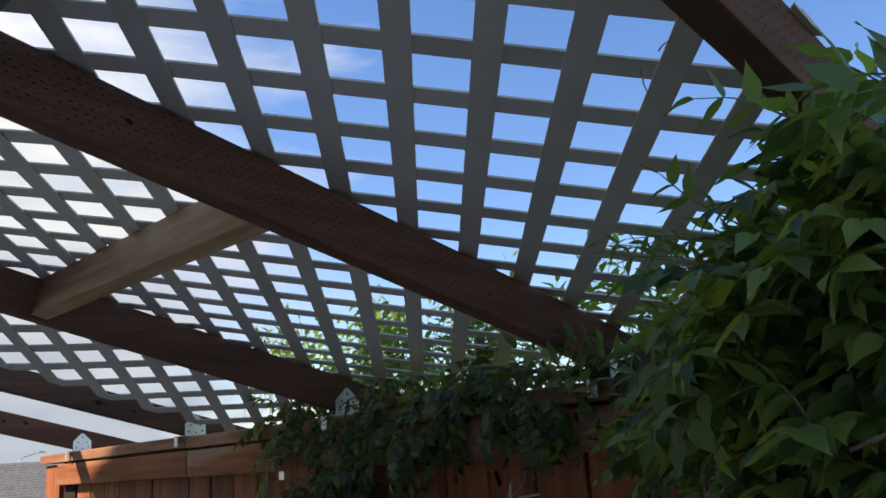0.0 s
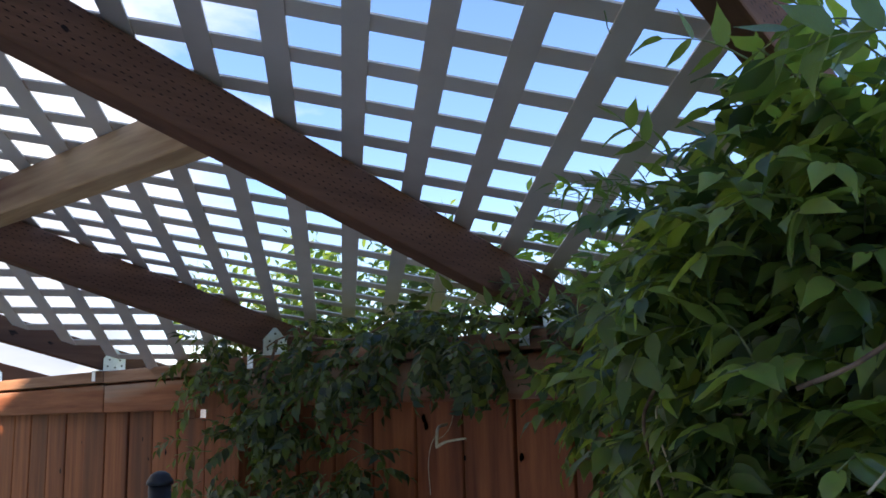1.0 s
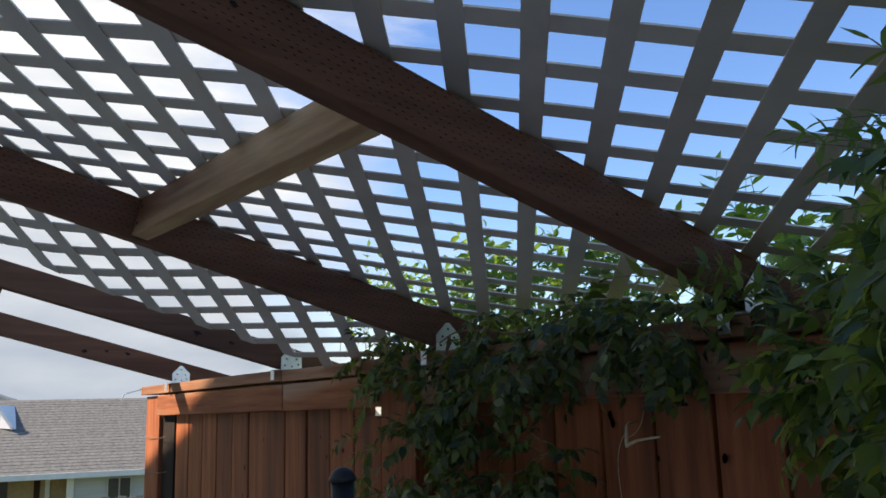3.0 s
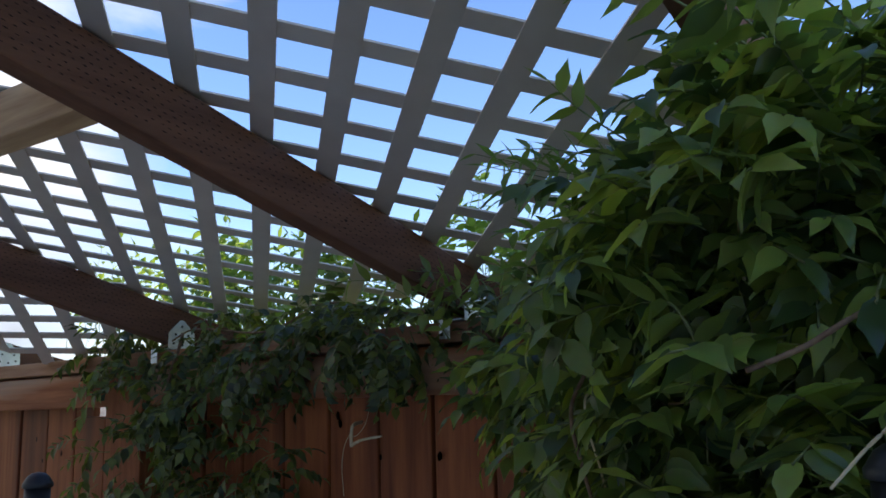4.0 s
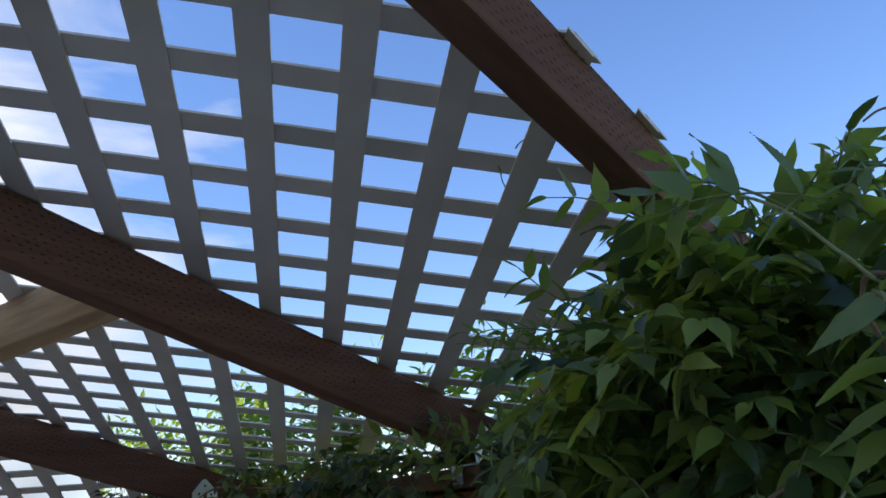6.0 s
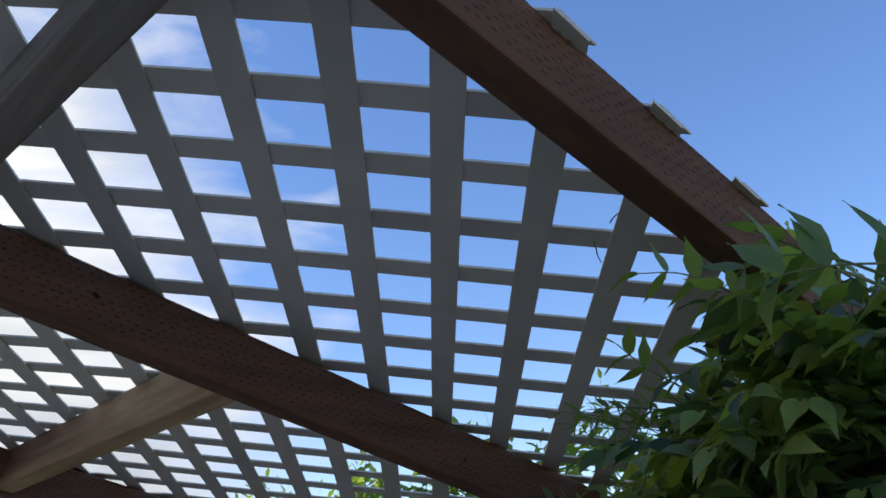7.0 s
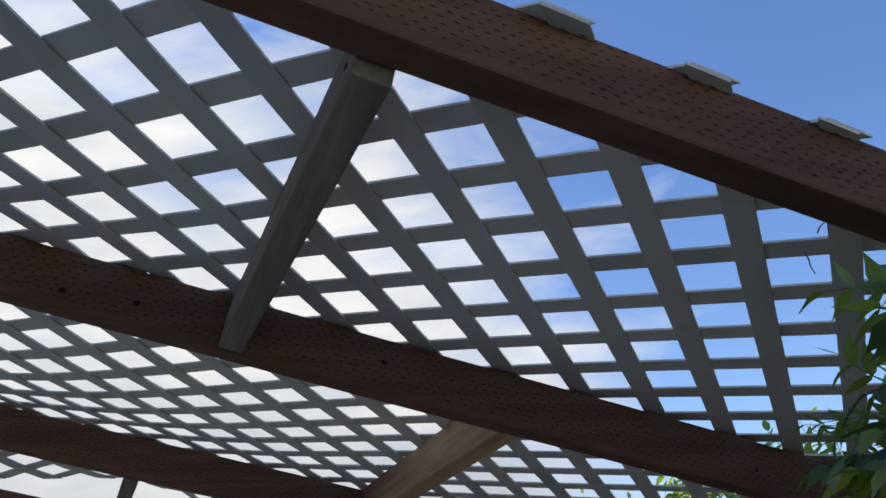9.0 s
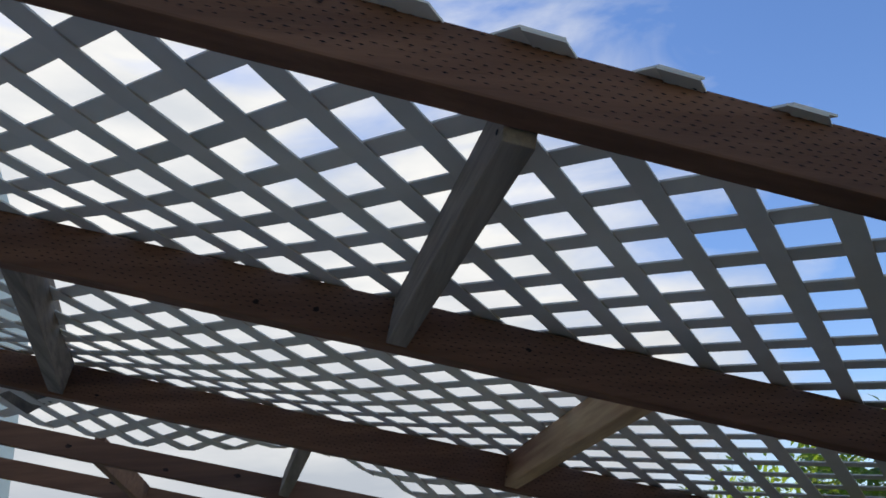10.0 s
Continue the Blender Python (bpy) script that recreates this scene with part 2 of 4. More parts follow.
def plank(lo, hi, m=None, bevel=0.003, cuts=0, axis=1, wobble=0.0, seed=0):
    """A board with eased edges; cut across its length and bent a little where it is not straight."""
    bm = bmesh.new()
    box(bm, lo, hi, None, bevel)
    if cuts:
        a, b = lo[axis], hi[axis]
        for k in range(1, cuts):
            co = [0, 0, 0]
            co[axis] = a + (b - a) * k / cuts
            no = [0, 0, 0]
            no[axis] = 1
            bmesh.ops.bisect_plane(bm, geom=bm.verts[:] + bm.edges[:] + bm.faces[:], plane_co=co, plane_no=no)
        for v in bm.verts:
            p = Vector((v.co[axis] * 1.1, seed * 3.7, 0.0))
            for ax in range(3):
                if ax != axis:
                    v.co[ax] += wobble * noise.noise(p + Vector((0, 0, 5.1 * ax)))
                    v.co[ax] += wobble * 0.25 * noise.noise(Vector((v.co[axis] * 23, seed + 9.0 * ax, v.co[ax] * 40)))
    if m is not None:
        bmesh.ops.transform(bm, matrix=m, verts=bm.verts)
    return bm


def tube(bm, pts, r0, r1, sides=6):
    """A tapered round stem along points."""
    pts = [Vector(p) for p in pts]
    rings = []
    for k, p in enumerate(pts):
        d = (pts[min(k + 1, len(pts) - 1)] - pts[max(k - 1, 0)]).normalized()
        u = d.orthogonal().normalized()
        w = d.cross(u)
        r = r0 + (r1 - r0) * k / (len(pts) - 1)
        rings.append([bm.verts.new(p + r * (math.cos(2 * math.pi * s / sides) * u + math.sin(2 * math.pi * s / sides) * w)) for s in range(sides)])
    for a, b in zip(rings, rings[1:]):
        for s in range(sides):
            bm.faces.new((a[s], a[(s + 1) % sides], b[(s + 1) % sides], b[s]))
    bm.faces.new(rings[0][::-1])
    bm.faces.new(rings[-1])
    return bm


def lathe(bm, profile, sides=20, at=(0, 0, 0)):
    rings = []
    for r, z in profile:
        rings.append([bm.verts.new(Vector(at) + Vector((r * math.cos(2 * math.pi * s / sides), r * math.sin(2 * math.pi * s / sides), z))) for s in range(sides)])
    for a, b in zip(rings, rings[1:]):
        for s in range(sides):
            bm.faces.new((a[s], a[(s + 1) % sides], b[(s + 1) % sides], b[s]))
    bm.faces.new(rings[0][::-1])
    bm.faces.new(rings[-1])
    return bm


# ---- the plan ----------------------------------------------------------
SLOPE = radians(14.3)                      # the roof falls towards the fence (+y)
ROOF = Vector((-0.5641, 0.7747, 2.0899))      # one corner of the lattice on the roof's plane
E1 = Vector((0.66913, 0.72012, -0.18356))  # the two ways of the lattice's strips
E2 = Vector((-0.74314, 0.64840, -0.16527))
UP = E1.cross(E2).normalized()
DOWN = Vector((0, math.cos(SLOPE), -math.sin(SLOPE)))
PITCH, STRIP = 0.100, 0.0335
TOP_Y, LOW_Y = -2.15, 1.47
FENCE_Y = 1.40
CAP_Z = 1.826
RAFTERS = (-0.295, -0.992, -1.890, -2.765, -3.800)   # x of each rafter's side towards the viewer


def roof_z(y):
    return ROOF.z - (y - ROOF.y) * math.tan(SLOPE)


def smooth(t):
    t = max(0.0, min(1.0, t))
    return t * t * (3 - 2 * t)


def sag(x, y):
    """The loose western end droops past the third rafter, but for where a brace holds it up; each bay bellies a little."""
    low = -max(0.0, min(1.2, (-1.925 - x) / 0.50)) * 0.118 * (1 - math.exp(-((y - 0.10) / 0.32) ** 2))
    for a, b, from_y in ((RAFTERS[0], RAFTERS[1], 0.45), (RAFTERS[1], RAFTERS[2], 0.75)):
        if b < x < a:
            low -= 0.032 * math.sin(math.pi * (x - b) / (a - b)) * smooth((from_y - y) / 0.9)
    return low


# ---- ground, house behind, neighbours ----------------------------------
def ground():
    bm = bmesh.new()
    xs = [-3000, -300, -60, -34, -24, -16, -11, -8, -6, -4.6, -2, 0, 3, 8, 40, 300, 3000]
    ys = [-3000, -300, -40, -12, -6, -2, 0, 1, 2, 5, 12, 40, 300, 3000]
    grid = []
    for xx in xs:
        t = max(0.0, min(1.0, (-4.6 - xx) / 18))
        z = -2.7 * t * t * (3 - 2 * t)
        grid.append([bm.verts.new((xx, yy, z)) for yy in ys])
    for a, b in zip(grid, grid[1:]):
        for k in range(len(ys) - 1):
            bm.faces.new((a[k], b[k], b[k + 1], a[k + 1]))
    bmesh.ops.recalc_face_normals(bm, faces=bm.faces)
    ob = new("ground", mesh_of(bm, "ground", GRASS))
    if ob.data.polygons[0].normal.z < 0:
        ob.data.flip_normals()
    tagged(ob, "patchy green lawn sloping down past the fence", "ground", kind="structure")


ground()


def sun_block_wall():
    """An unseen gabled wall added behind the viewer to block the sun; it also carries the rafters' upper ends."""
    y0, y1 = TOP_Y - 0.30, TOP_Y - 0.04
    # the rake is fitted to the shadow edge wanted on the fence's left end
    outline = [(-7.4, -0.05), (5.0, -0.05), (5.0, 2.9), (-3.9, 6.27), (-7.4, 4.82)]
    bm = bmesh.new()
    a = [bm.verts.new((x, y1, z)) for x, z in outline]
    b = [bm.verts.new((x, y0, z)) for x, z in outline]
    bm.faces.new(a)
    bm.faces.new(b[::-1])
    for i in range(5):
        j = (i + 1) % 5
        bm.faces.new((a[i], b[i], b[j], a[j]))
    bmesh.ops.recalc_face_normals(bm, faces=bm.faces)
    # white, so that it throws light back under the lattice
    ob = new("wall_south", mesh_of(bm, "wall_south", HOUSE))
    tagged(ob, "unseen white gable wall added behind the pergola to block the sun", "wall", kind="structure")
    bm = bmesh.new()
    box(bm, (-4.2, TOP_Y - 0.04, roof_z(TOP_Y) - 0.16), (0.2, TOP_Y - 0.002, roof_z(TOP_Y) + 0.0), None, 0.003)
    ob = new("ledger_board", mesh_of(bm, "ledger_board", RAFTER))
    tagged(ob, "dark stained ledger board bolted to the house wall", "trim", kind="structure")
    # unseen slab, added to bounce light onto the undersides
    bm = bmesh.new()
    box(bm, (-4.4, TOP_Y - 0.03, -0.06), (3.5, 1.25, 0.012), None, 0.006)
    ob = new("patio", mesh_of(bm, "patio", BOUNCE_SLAB))
    tagged(ob, "unseen pale concrete slab added to bounce light up under the pergola", "patio", kind="structure")


sun_block_wall()

# ---- rafters, blocks, lattice ------------------------------------------

def rafter(k, x, drop=0.0, incised=True, depth=0.089, skew=0.0):
    """A two by four on edge: the beam, its rows of treating cuts, and its knots."""
    y0, y1 = TOP_Y, 1.66
    turn = Matrix.Translation((x, 0.25, 0)) @ Matrix.Rotation(skew, 4, "Z") @ Matrix.Translation((-x, -0.25, 0))
    m = turn @ Matrix.Translation((x, y0, roof_z(y0) - drop)) @ Matrix.Rotation(-SLOPE, 4, "X")
    length = (y1 - y0) / math.cos(SLOPE)
    thing = empty("rafter", (x, y1, roof_z(y1) - drop - depth))
    inv = Matrix.Translation(-thing.location)
    bm = plank((-0.038, 0, -depth), (0, length, 0), inv @ m, 0.0035, 26, 1, 0.0025, k)
    part("beam", bm, RAFTER, thing)
    if incised:
        bm = bmesh.new()
        rng = random.Random(40 + k)
        rows = 9
        step = 0.0145
        for r in range(rows):
            z = -0.006 - r * (depth - 0.012) / rows
            n = int(length / step)
            for c in range(n):
                if rng.random() < 0.06:
                    continue
                y = (c + (0.5 if r % 2 else 0.0)) * step + rng.uniform(-0.002, 0.002)
                ln = rng.uniform(0.0065, 0.0095)
                h = rng.uniform(0.0006, 0.0010)
                zz = z + rng.uniform(-0.0012, 0.0012)
                q = [bm.verts.new((0.0022, y, zz)), bm.verts.new((0.0022, y + ln * 0.5, zz - h)),
                     bm.verts.new((0.0022, y + ln, zz)), bm.verts.new((0.0022, y + ln * 0.5, zz + h))]
                bm.faces.new(q)
        bmesh.ops.transform(bm, matrix=inv @ m, verts=bm.verts)
        part("incising", bm, INCISED, thing, "rows of short dark treating cuts")["kind"] = "stuff"
    rng = random.Random(70 + k)
    for j in range(7):
        bm = bmesh.new()
        y, z, r = rng.uniform(0.6, length - 0.15), rng.uniform(-0.068, -0.012), (rng.uniform(0.0022, 0.0045) if k < 3 else rng.uniform(0.005, 0.010))
        ring = [bm.verts.new((0.0026, y + 1.7 * r * math.cos(a) * rng.uniform(0.55, 1.3), z + r * math.sin(a) * rng.uniform(0.55, 1.3)))
                for a in [2 * math.pi * q / 9 for q in range(9)]]
        bm.faces.new(ring)
        bmesh.ops.transform(bm, matrix=inv @ m, verts=bm.verts)
        part("knot", bm, KNOT, thing)
    tagged(thing, "dark red-brown stained two-by-four rafter on the fence cap", "rafter", "pergola rafters")


for k, x in enumerate(RAFTERS):
    rafter(k, x, (-0.004, 0.004, 0.006, 0.032, 0.015)[k], k < 3, (0.077, 0.086, 0.089, 0.076, 0.086)[k], radians(0.9) if k == 0 else 0.0)


def block(xa, ya, xb, yb, drop, mat, label, seed, height=0.085, thick=0.036):
    """A short brace between two rafters, just under the lattice."""
    a, b = Vector((xa, ya, roof_z(ya) - drop)), Vector((xb, yb, roof_z(yb) - drop))
    d = b - a
    ang = math.atan2(d.y, d.x)
    m = Matrix.Translation(a) @ Matrix.Rotation(ang, 4, "Z") @ Matrix.Rotation(-math.asin(d.z / d.length), 4, "Y") @ Matrix.Rotation(-SLOPE * math.cos(ang), 4, "X")
    thing = empty("cross_brace", a)
    m = Matrix.Translation(-a) @ m
    part("board", plank((0, -thick / 2, -height), (d.length, thick / 2, 0), m, 0.003, 10, 0, 0.002, seed), mat, thing)
    for x in (0.022, d.length - 0.022):
        for z in (-0.025, -0.062):
            bm = bmesh.new()
            lathe(bm, [(0.0034, 0), (0.0034, 0.0008), (0.002, 0.0012)], 8)
            bmesh.ops.transform(bm, matrix=m @ Matrix.Translation((x, thick / 2 + 0.0018, z)) @ Matrix.Rotation(-math.pi / 2, 4, "X"), verts=bm.verts)
            part("nail_head", bm, HOLE, thing)
    tagged(thing, label, "brace", "braces between rafters")


block(-1.031, 0.640, -1.888, 0.615, 0.004, CEDAR, "pale bare cedar cross brace between two rafters", 1)
block(-0.335, 0.243, -0.990, 0.203, 0.004, GREYWOOD, "weathered grey cross brace between two rafters", 2)
block(-1.031, -0.42, -1.888, -0.54, 0.004, GREYWOOD, "weathered brown cross brace between two rafters", 3)
block(-1.930, 0.08, -2.763, 0.03, 0.010, GREYWOOD, "weathered grey cross brace between two rafters", 4)
block(-2.805, 0.50, -3.798, 0.60, 0.030, RAFTER, "red-brown stained cross brace between outer rafters", 6)
block(-2.803, -0.62, -3.798, -0.60, 0.010, RAFTER, "red-brown stained cross brace between outer rafters", 5)



def lattice():
    """Two layers of thin strips crossing at right angles, trimmed along the outer rafter, each strip a part."""
    thing = empty("lattice_panel", ROOF)
    y_hi, y_lo = 1.50, TOP_Y + 0.05
    # the sheet is cut along rows of crossings: just past the outer rafter in the east, and between the third and fourth rafters in the west
    cuts = ((Vector((0, 1, 0)), y_lo, y_hi), (Vector((1, 0.035, 0)), None, -0.268), (Vector((1, 0.054, 0)), -2.384, None))

    def clip(p, d):
        """The stretch of a strip that lies on the roof."""
        t0, t1 = -9.0, 9.0
        for way, lo, hi in cuts:
            rate = way.dot(d)
            for edge, upper in ((lo, False), (hi, True)):
                if edge is not None:
                    t = (edge - way.dot(p)) / rate
                    if (rate > 0) == upper:
                        t1 = min(t1, t)
                    else:
                        t0 = max(t0, t)
        return t0, t1

    for layer, (run, across) in enumerate(((E2, E1), (E1, E2))):
        up0, up1 = (0.0005, 0.0034) if layer == 0 else (0.0036, 0.0066)
        for k in range(-45, 60):
            edge = (k - STRIP / PITCH) if layer == 0 else k
            verts, faces, spans = [], [], []
            for off in (0.0, STRIP):
                p = ROOF + across * (edge * PITCH + off)
                spans.append((p, *clip(p, run)))
            if any(t1 - t0 < 0.03 for _, t0, t1 in spans):
                continue
            n = max(2, int((spans[0][2] - spans[0][1]) / 0.12))
            for s in range(n + 1):
                for p, t0, t1 in spans:
                    q = p + run * (t0 + (t1 - t0) * s / n)
                    q.z += sag(q.x, q.y) + 0.0018 * noise.noise(Vector((q.x * 2.2, q.y * 2.2, 3.0)))
                    for up in (up0, up1):
                        verts.append(q + UP * up - ROOF)
            for s in range(n):
                a, b = 4 * s, 4 * s + 4
                for i, j in ((0, 1), (1, 3), (3, 2), (2, 0)):
                    faces.append((a + i, b + i, b + j, a + j))
            faces += [(0, 2, 3, 1), (4 * n, 4 * n + 1, 4 * n + 3, 4 * n + 2)]
            me = bpy.data.meshes.new("slat")
            me.from_pydata(verts, [], faces)
            me.materials.append(LATTICE)
            ob = new("slat", me)
            ob.parent = thing
    tagged(thing, "beige plastic diagonal lattice laid over the rafters", "lattice")


lattice()

# ---- the fence ---------------------------------------------------------
def post(name, x0, x1, label, top, y0=1.352, y1=1.441, mat=None):
    bm = plank((x0, y0, -0.05), (x1, y1, top), None, 0.004, 8, 2, 0.002, x0)
    ob = new(name, mesh_of(bm, name, mat or RAIL_UP))
    tagged(ob, label, "post", "fence posts")


RAIL_UP = material("worn_red_stained_post", (0.22, 0.060, 0.022), (0.44, 0.140, 0.055), (14, 14, 0.9), 3.2, 0.75, 0.4,
                   stain=(0.14, 0.06, 0.035), stain_at=0.64, vary=0.08)


def fence():
    left, right = -4.18, 2.2
    thing = empty("fence", (-1, FENCE_Y, 0))
    at = Matrix.Translation((1, -FENCE_Y, 0))
    # cap boards, laid flat, butted at the rafters
    for k, (a, b) in enumerate(((-4.20, -2.762), (-2.756, -0.98), (-0.974, right))):
        part("cap_board", plank((a, 1.350, CAP_Z - 0.038), (b, 1.445, CAP_Z), at, 0.004, 16, 0, 0.004, 3 + k), CAPWOOD, thing)
    # upper rails on the viewer's side
    for k, (a, b) in enumerate(((-3.995, -2.765), (-2.760, -2.142), (-1.985, -0.62), (-0.53, right))):
        part("rail", plank((a, 1.356, CAP_Z - 0.134), (b, 1.392, CAP_Z - 0.046), at, 0.004, 14, 0, 0.003, 13 + k), RAIL, thing)
    for k, (a, b) in enumerate(((-3.995, -2.142), (-1.985, -0.62), (-0.53, right))):
        part("rail", plank((a, 1.356, 0.25), (b, 1.392, 0.34), at, 0.004, 8, 0, 0.003, 23 + k), RAIL, thing)
    # upright boards
    rng = random.Random(5)
    x = -3.855
    k = 0
    while x < right:
        w = 0.149 if x < -2.2 else 0.138
        if not -2.10 < x + w / 2 < -2.02:
            top = CAP_Z - 0.0385
            dy = rng.uniform(-0.003, 0.003)
            hole = abs(x + 2.365) < 0.02
            if hole:
                # a corner has broken out under the rail, and daylight shows through
                bm = plank((x + 0.002, 1.394, 0.03), (x + w - 0.004, 1.412, 1.668), at, 0.004, 8, 2, 0.0015, 31)
                box(bm, (x + 0.002 + 1, 1.394 - FENCE_Y, 1.6682), (x + w - 0.055 + 1, 1.412 - FENCE_Y, top), None, 0.003)
                box(bm, (x + w - 0.0548 + 1, 1.394 - FENCE_Y, 1.694), (x + w - 0.004 + 1, 1.412 - FENCE_Y, top), None, 0.002)
                part("board", bm, FENCE, thing)
            else:
                part("board", plank((x + 0.002, 1.394 + dy, 0.03), (x + w - 0.004, 1.412 + dy, top), at, 0.005, 9, 2, 0.0015, 31 + k), FENCE, thing)
            part("batten", plank((x - 0.03, 1.418, 0.03), (x + 0.03, 1.430, 1.655 if abs(x + 2.216) < 0.02 else top), at, 0.002), FENCE, thing)
        x += w
        k += 1
    rng = random.Random(77)
    for k in range(26):
        kx, kz, r = rng.uniform(-3.8, -0.7), rng.uniform(1.25, 1.66), rng.uniform(0.003, 0.007)
        if -2.16 < kx < -1.96:
            continue
        bm = bmesh.new()
        bm.faces.new([bm.verts.new((kx + 1 + r * math.sin(a) * rng.uniform(0.7, 1.2), 1.3885 - FENCE_Y, kz + 1.6 * r * math.cos(a) * rng.uniform(0.8, 1.2)))
                      for a in [2 * math.pi * q / 9 for q in range(9)]])
        bmesh.ops.solidify(bm, geom=bm.faces[:], thickness=0.004)
        part("knot", bm, KNOT, thing)
    tagged(thing, "red-stained cedar board fence, worn along its top rail", "fence")


fence()
post("fence_post", -4.18, -4.005, "red-stained wooden fence end post, sunlit, with a wire loop", CAP_Z - 0.046, 1.372)
# added filler: the gap's shade is put into its near-black colour
post("fence_post", -4.003, -3.857, "near-black filler post standing in for the shaded gap beside the end post", CAP_Z - 0.040, 1.388, 1.440, GAPSHADE)
post("fence_post", -2.140, -1.988, "red-stained wooden fence post under hanging vines", CAP_Z - 0.040, 1.350)
post("fence_post", -0.62, -0.53, "red-stained wooden fence post hidden behind the vine", CAP_Z - 0.040, 1.350)


def wire_loop():
    bm = bmesh.new()
    for z in (1.605, 1.455):
        pts = [(-4.17 + 0.31 * t, 1.364 - 0.006 * math.sin(t * 9), z - 0.012 * math.sin(t * math.pi)) for t in [q / 12 for q in range(13)]]
        tube(bm, pts, 0.0016, 0.0016, 5)
    ob = new("tie_wire", mesh_of(bm, "tie_wire", GREYWOOD))
    tagged(ob, "thin rusty tie wire round the fence end post", "wire")


wire_loop()


def bracket(x):
    """A zinc rafter tie: pointed plate on the rafter's side, a bent leg on the cap and the rail, nail holes."""
    y = FENCE_Y - 0.012
    z = CAP_Z + 0.002
    thing = empty("rafter_tie", (x, y, z))
    bm = bmesh.new()
    out = [(-0.038, 0.0), (0.038, 0.0), (0.038, 0.040), (0.005, 0.072), (-0.005, 0.072), (-0.038, 0.040)]
    a = [bm.verts.new((0.0045, yy, zz)) for yy, zz in out]
    b = [bm.verts.new((0.0065, yy, zz)) for yy, zz in out]
    bm.faces.new(a[::-1])
    bm.faces.new(b)
    for i in range(len(out)):
        j = (i + 1) % len(out)
        bm.faces.new((a[i], a[j], b[j], b[i]))
    part("plate", bm, ZINC, thing)
    bm = bmesh.new()
    box(bm, (-0.044, -0.052, -0.001), (0.0065, 0.030, 0.0012), None, 0.0004)
    box(bm, (-0.044, -0.0525, -0.034), (-0.020, -0.0505, 0.0012), None, 0.0004)
    part("leg", bm, ZINC, thing)
    for yy, zz in ((-0.024, 0.014), (0.002, 0.010), (0.025, 0.016), (-0.018, 0.036), (0.019, 0.034), (0.0, 0.056)):
        bm = bmesh.new()
        lathe(bm, [(0.0032, 0), (0.0032, 0.0008), (0.0015, 0.0012)], 8)
        bmesh.ops.transform(bm, matrix=Matrix.Translation((0.0064, yy, zz)) @ Matrix.Rotation(math.pi / 2, 4, "Y"), verts=bm.verts)
        part("nail_hole", bm, HOLE, thing)
    tagged(thing, "shiny galvanised rafter tie nailed to rafter and fence cap", "bracket", "rafter ties")


for x in RAFTERS:
    bracket(x)


# ---- black posts -------------------------------------------------------
def black_post(x, y, top, r):
    thing = empty("metal_post", (x, y, 0))
    bm = bmesh.new()
    lathe(bm, [(r * 0.90, -0.02), (r * 0.90, top - r * 1.0)], 24)
    part("pole", bm, BLACK, thing, smooth=True)
    bm = bmesh.new()
    h = top - r * 1.15
    lathe(bm, [(r * 0.93, h), (r * 1.06, h + 0.001), (r * 1.06, h + 0.006), (r, h + 0.007), (r * 0.95, h + r * 0.50),
               (r * 0.72, h + r * 0.86), (r * 0.42, h + r * 1.05), (r * 0.1, h + r * 1.12)], 24)
    part("cap", bm, BLACK, thing, smooth=True)
    tagged(thing, "black powder-coated round post with a domed cap", "post", "black posts")


black_post(-1.205, 0.675, 1.603, 0.0180)
black_post(-0.160, 0.560, 1.652, 0.0170)


# ---- vines -------------------------------------------------------------
def blade(length, width, fold, curl, wave, seed):
    """One leaflet along +x: pointed, folded along its rib, curling down, with a wavy rim. Six vertices wide rows."""
    prof = ((0.0, 0.05), (0.10, 0.62), (0.28, 1.0), (0.48, 0.92), (0.67, 0.58), (0.82, 0.26), (0.91, 0.10), (1.0, 0.01))
    vs, fs = [], []
    for k, (t, w) in enumerate(prof):
        x = length * t
        z = -curl * length * t * t
        s = width * 0.5 * w * (1.06 if k % 2 else 0.93)
        r = wave * length * math.sin(7.0 * t + seed)
        vs += [(x, -s, z + fold * s + r), (x, 0, z), (x, s, z + fold * s - r * 0.7)]
    for k in range(len(prof) - 1):
        a, b = 3 * k, 3 * k + 3
        fs += [(a, b, b + 1, a + 1), (a + 1, b + 1, b + 2, a + 2)]
    return vs, fs


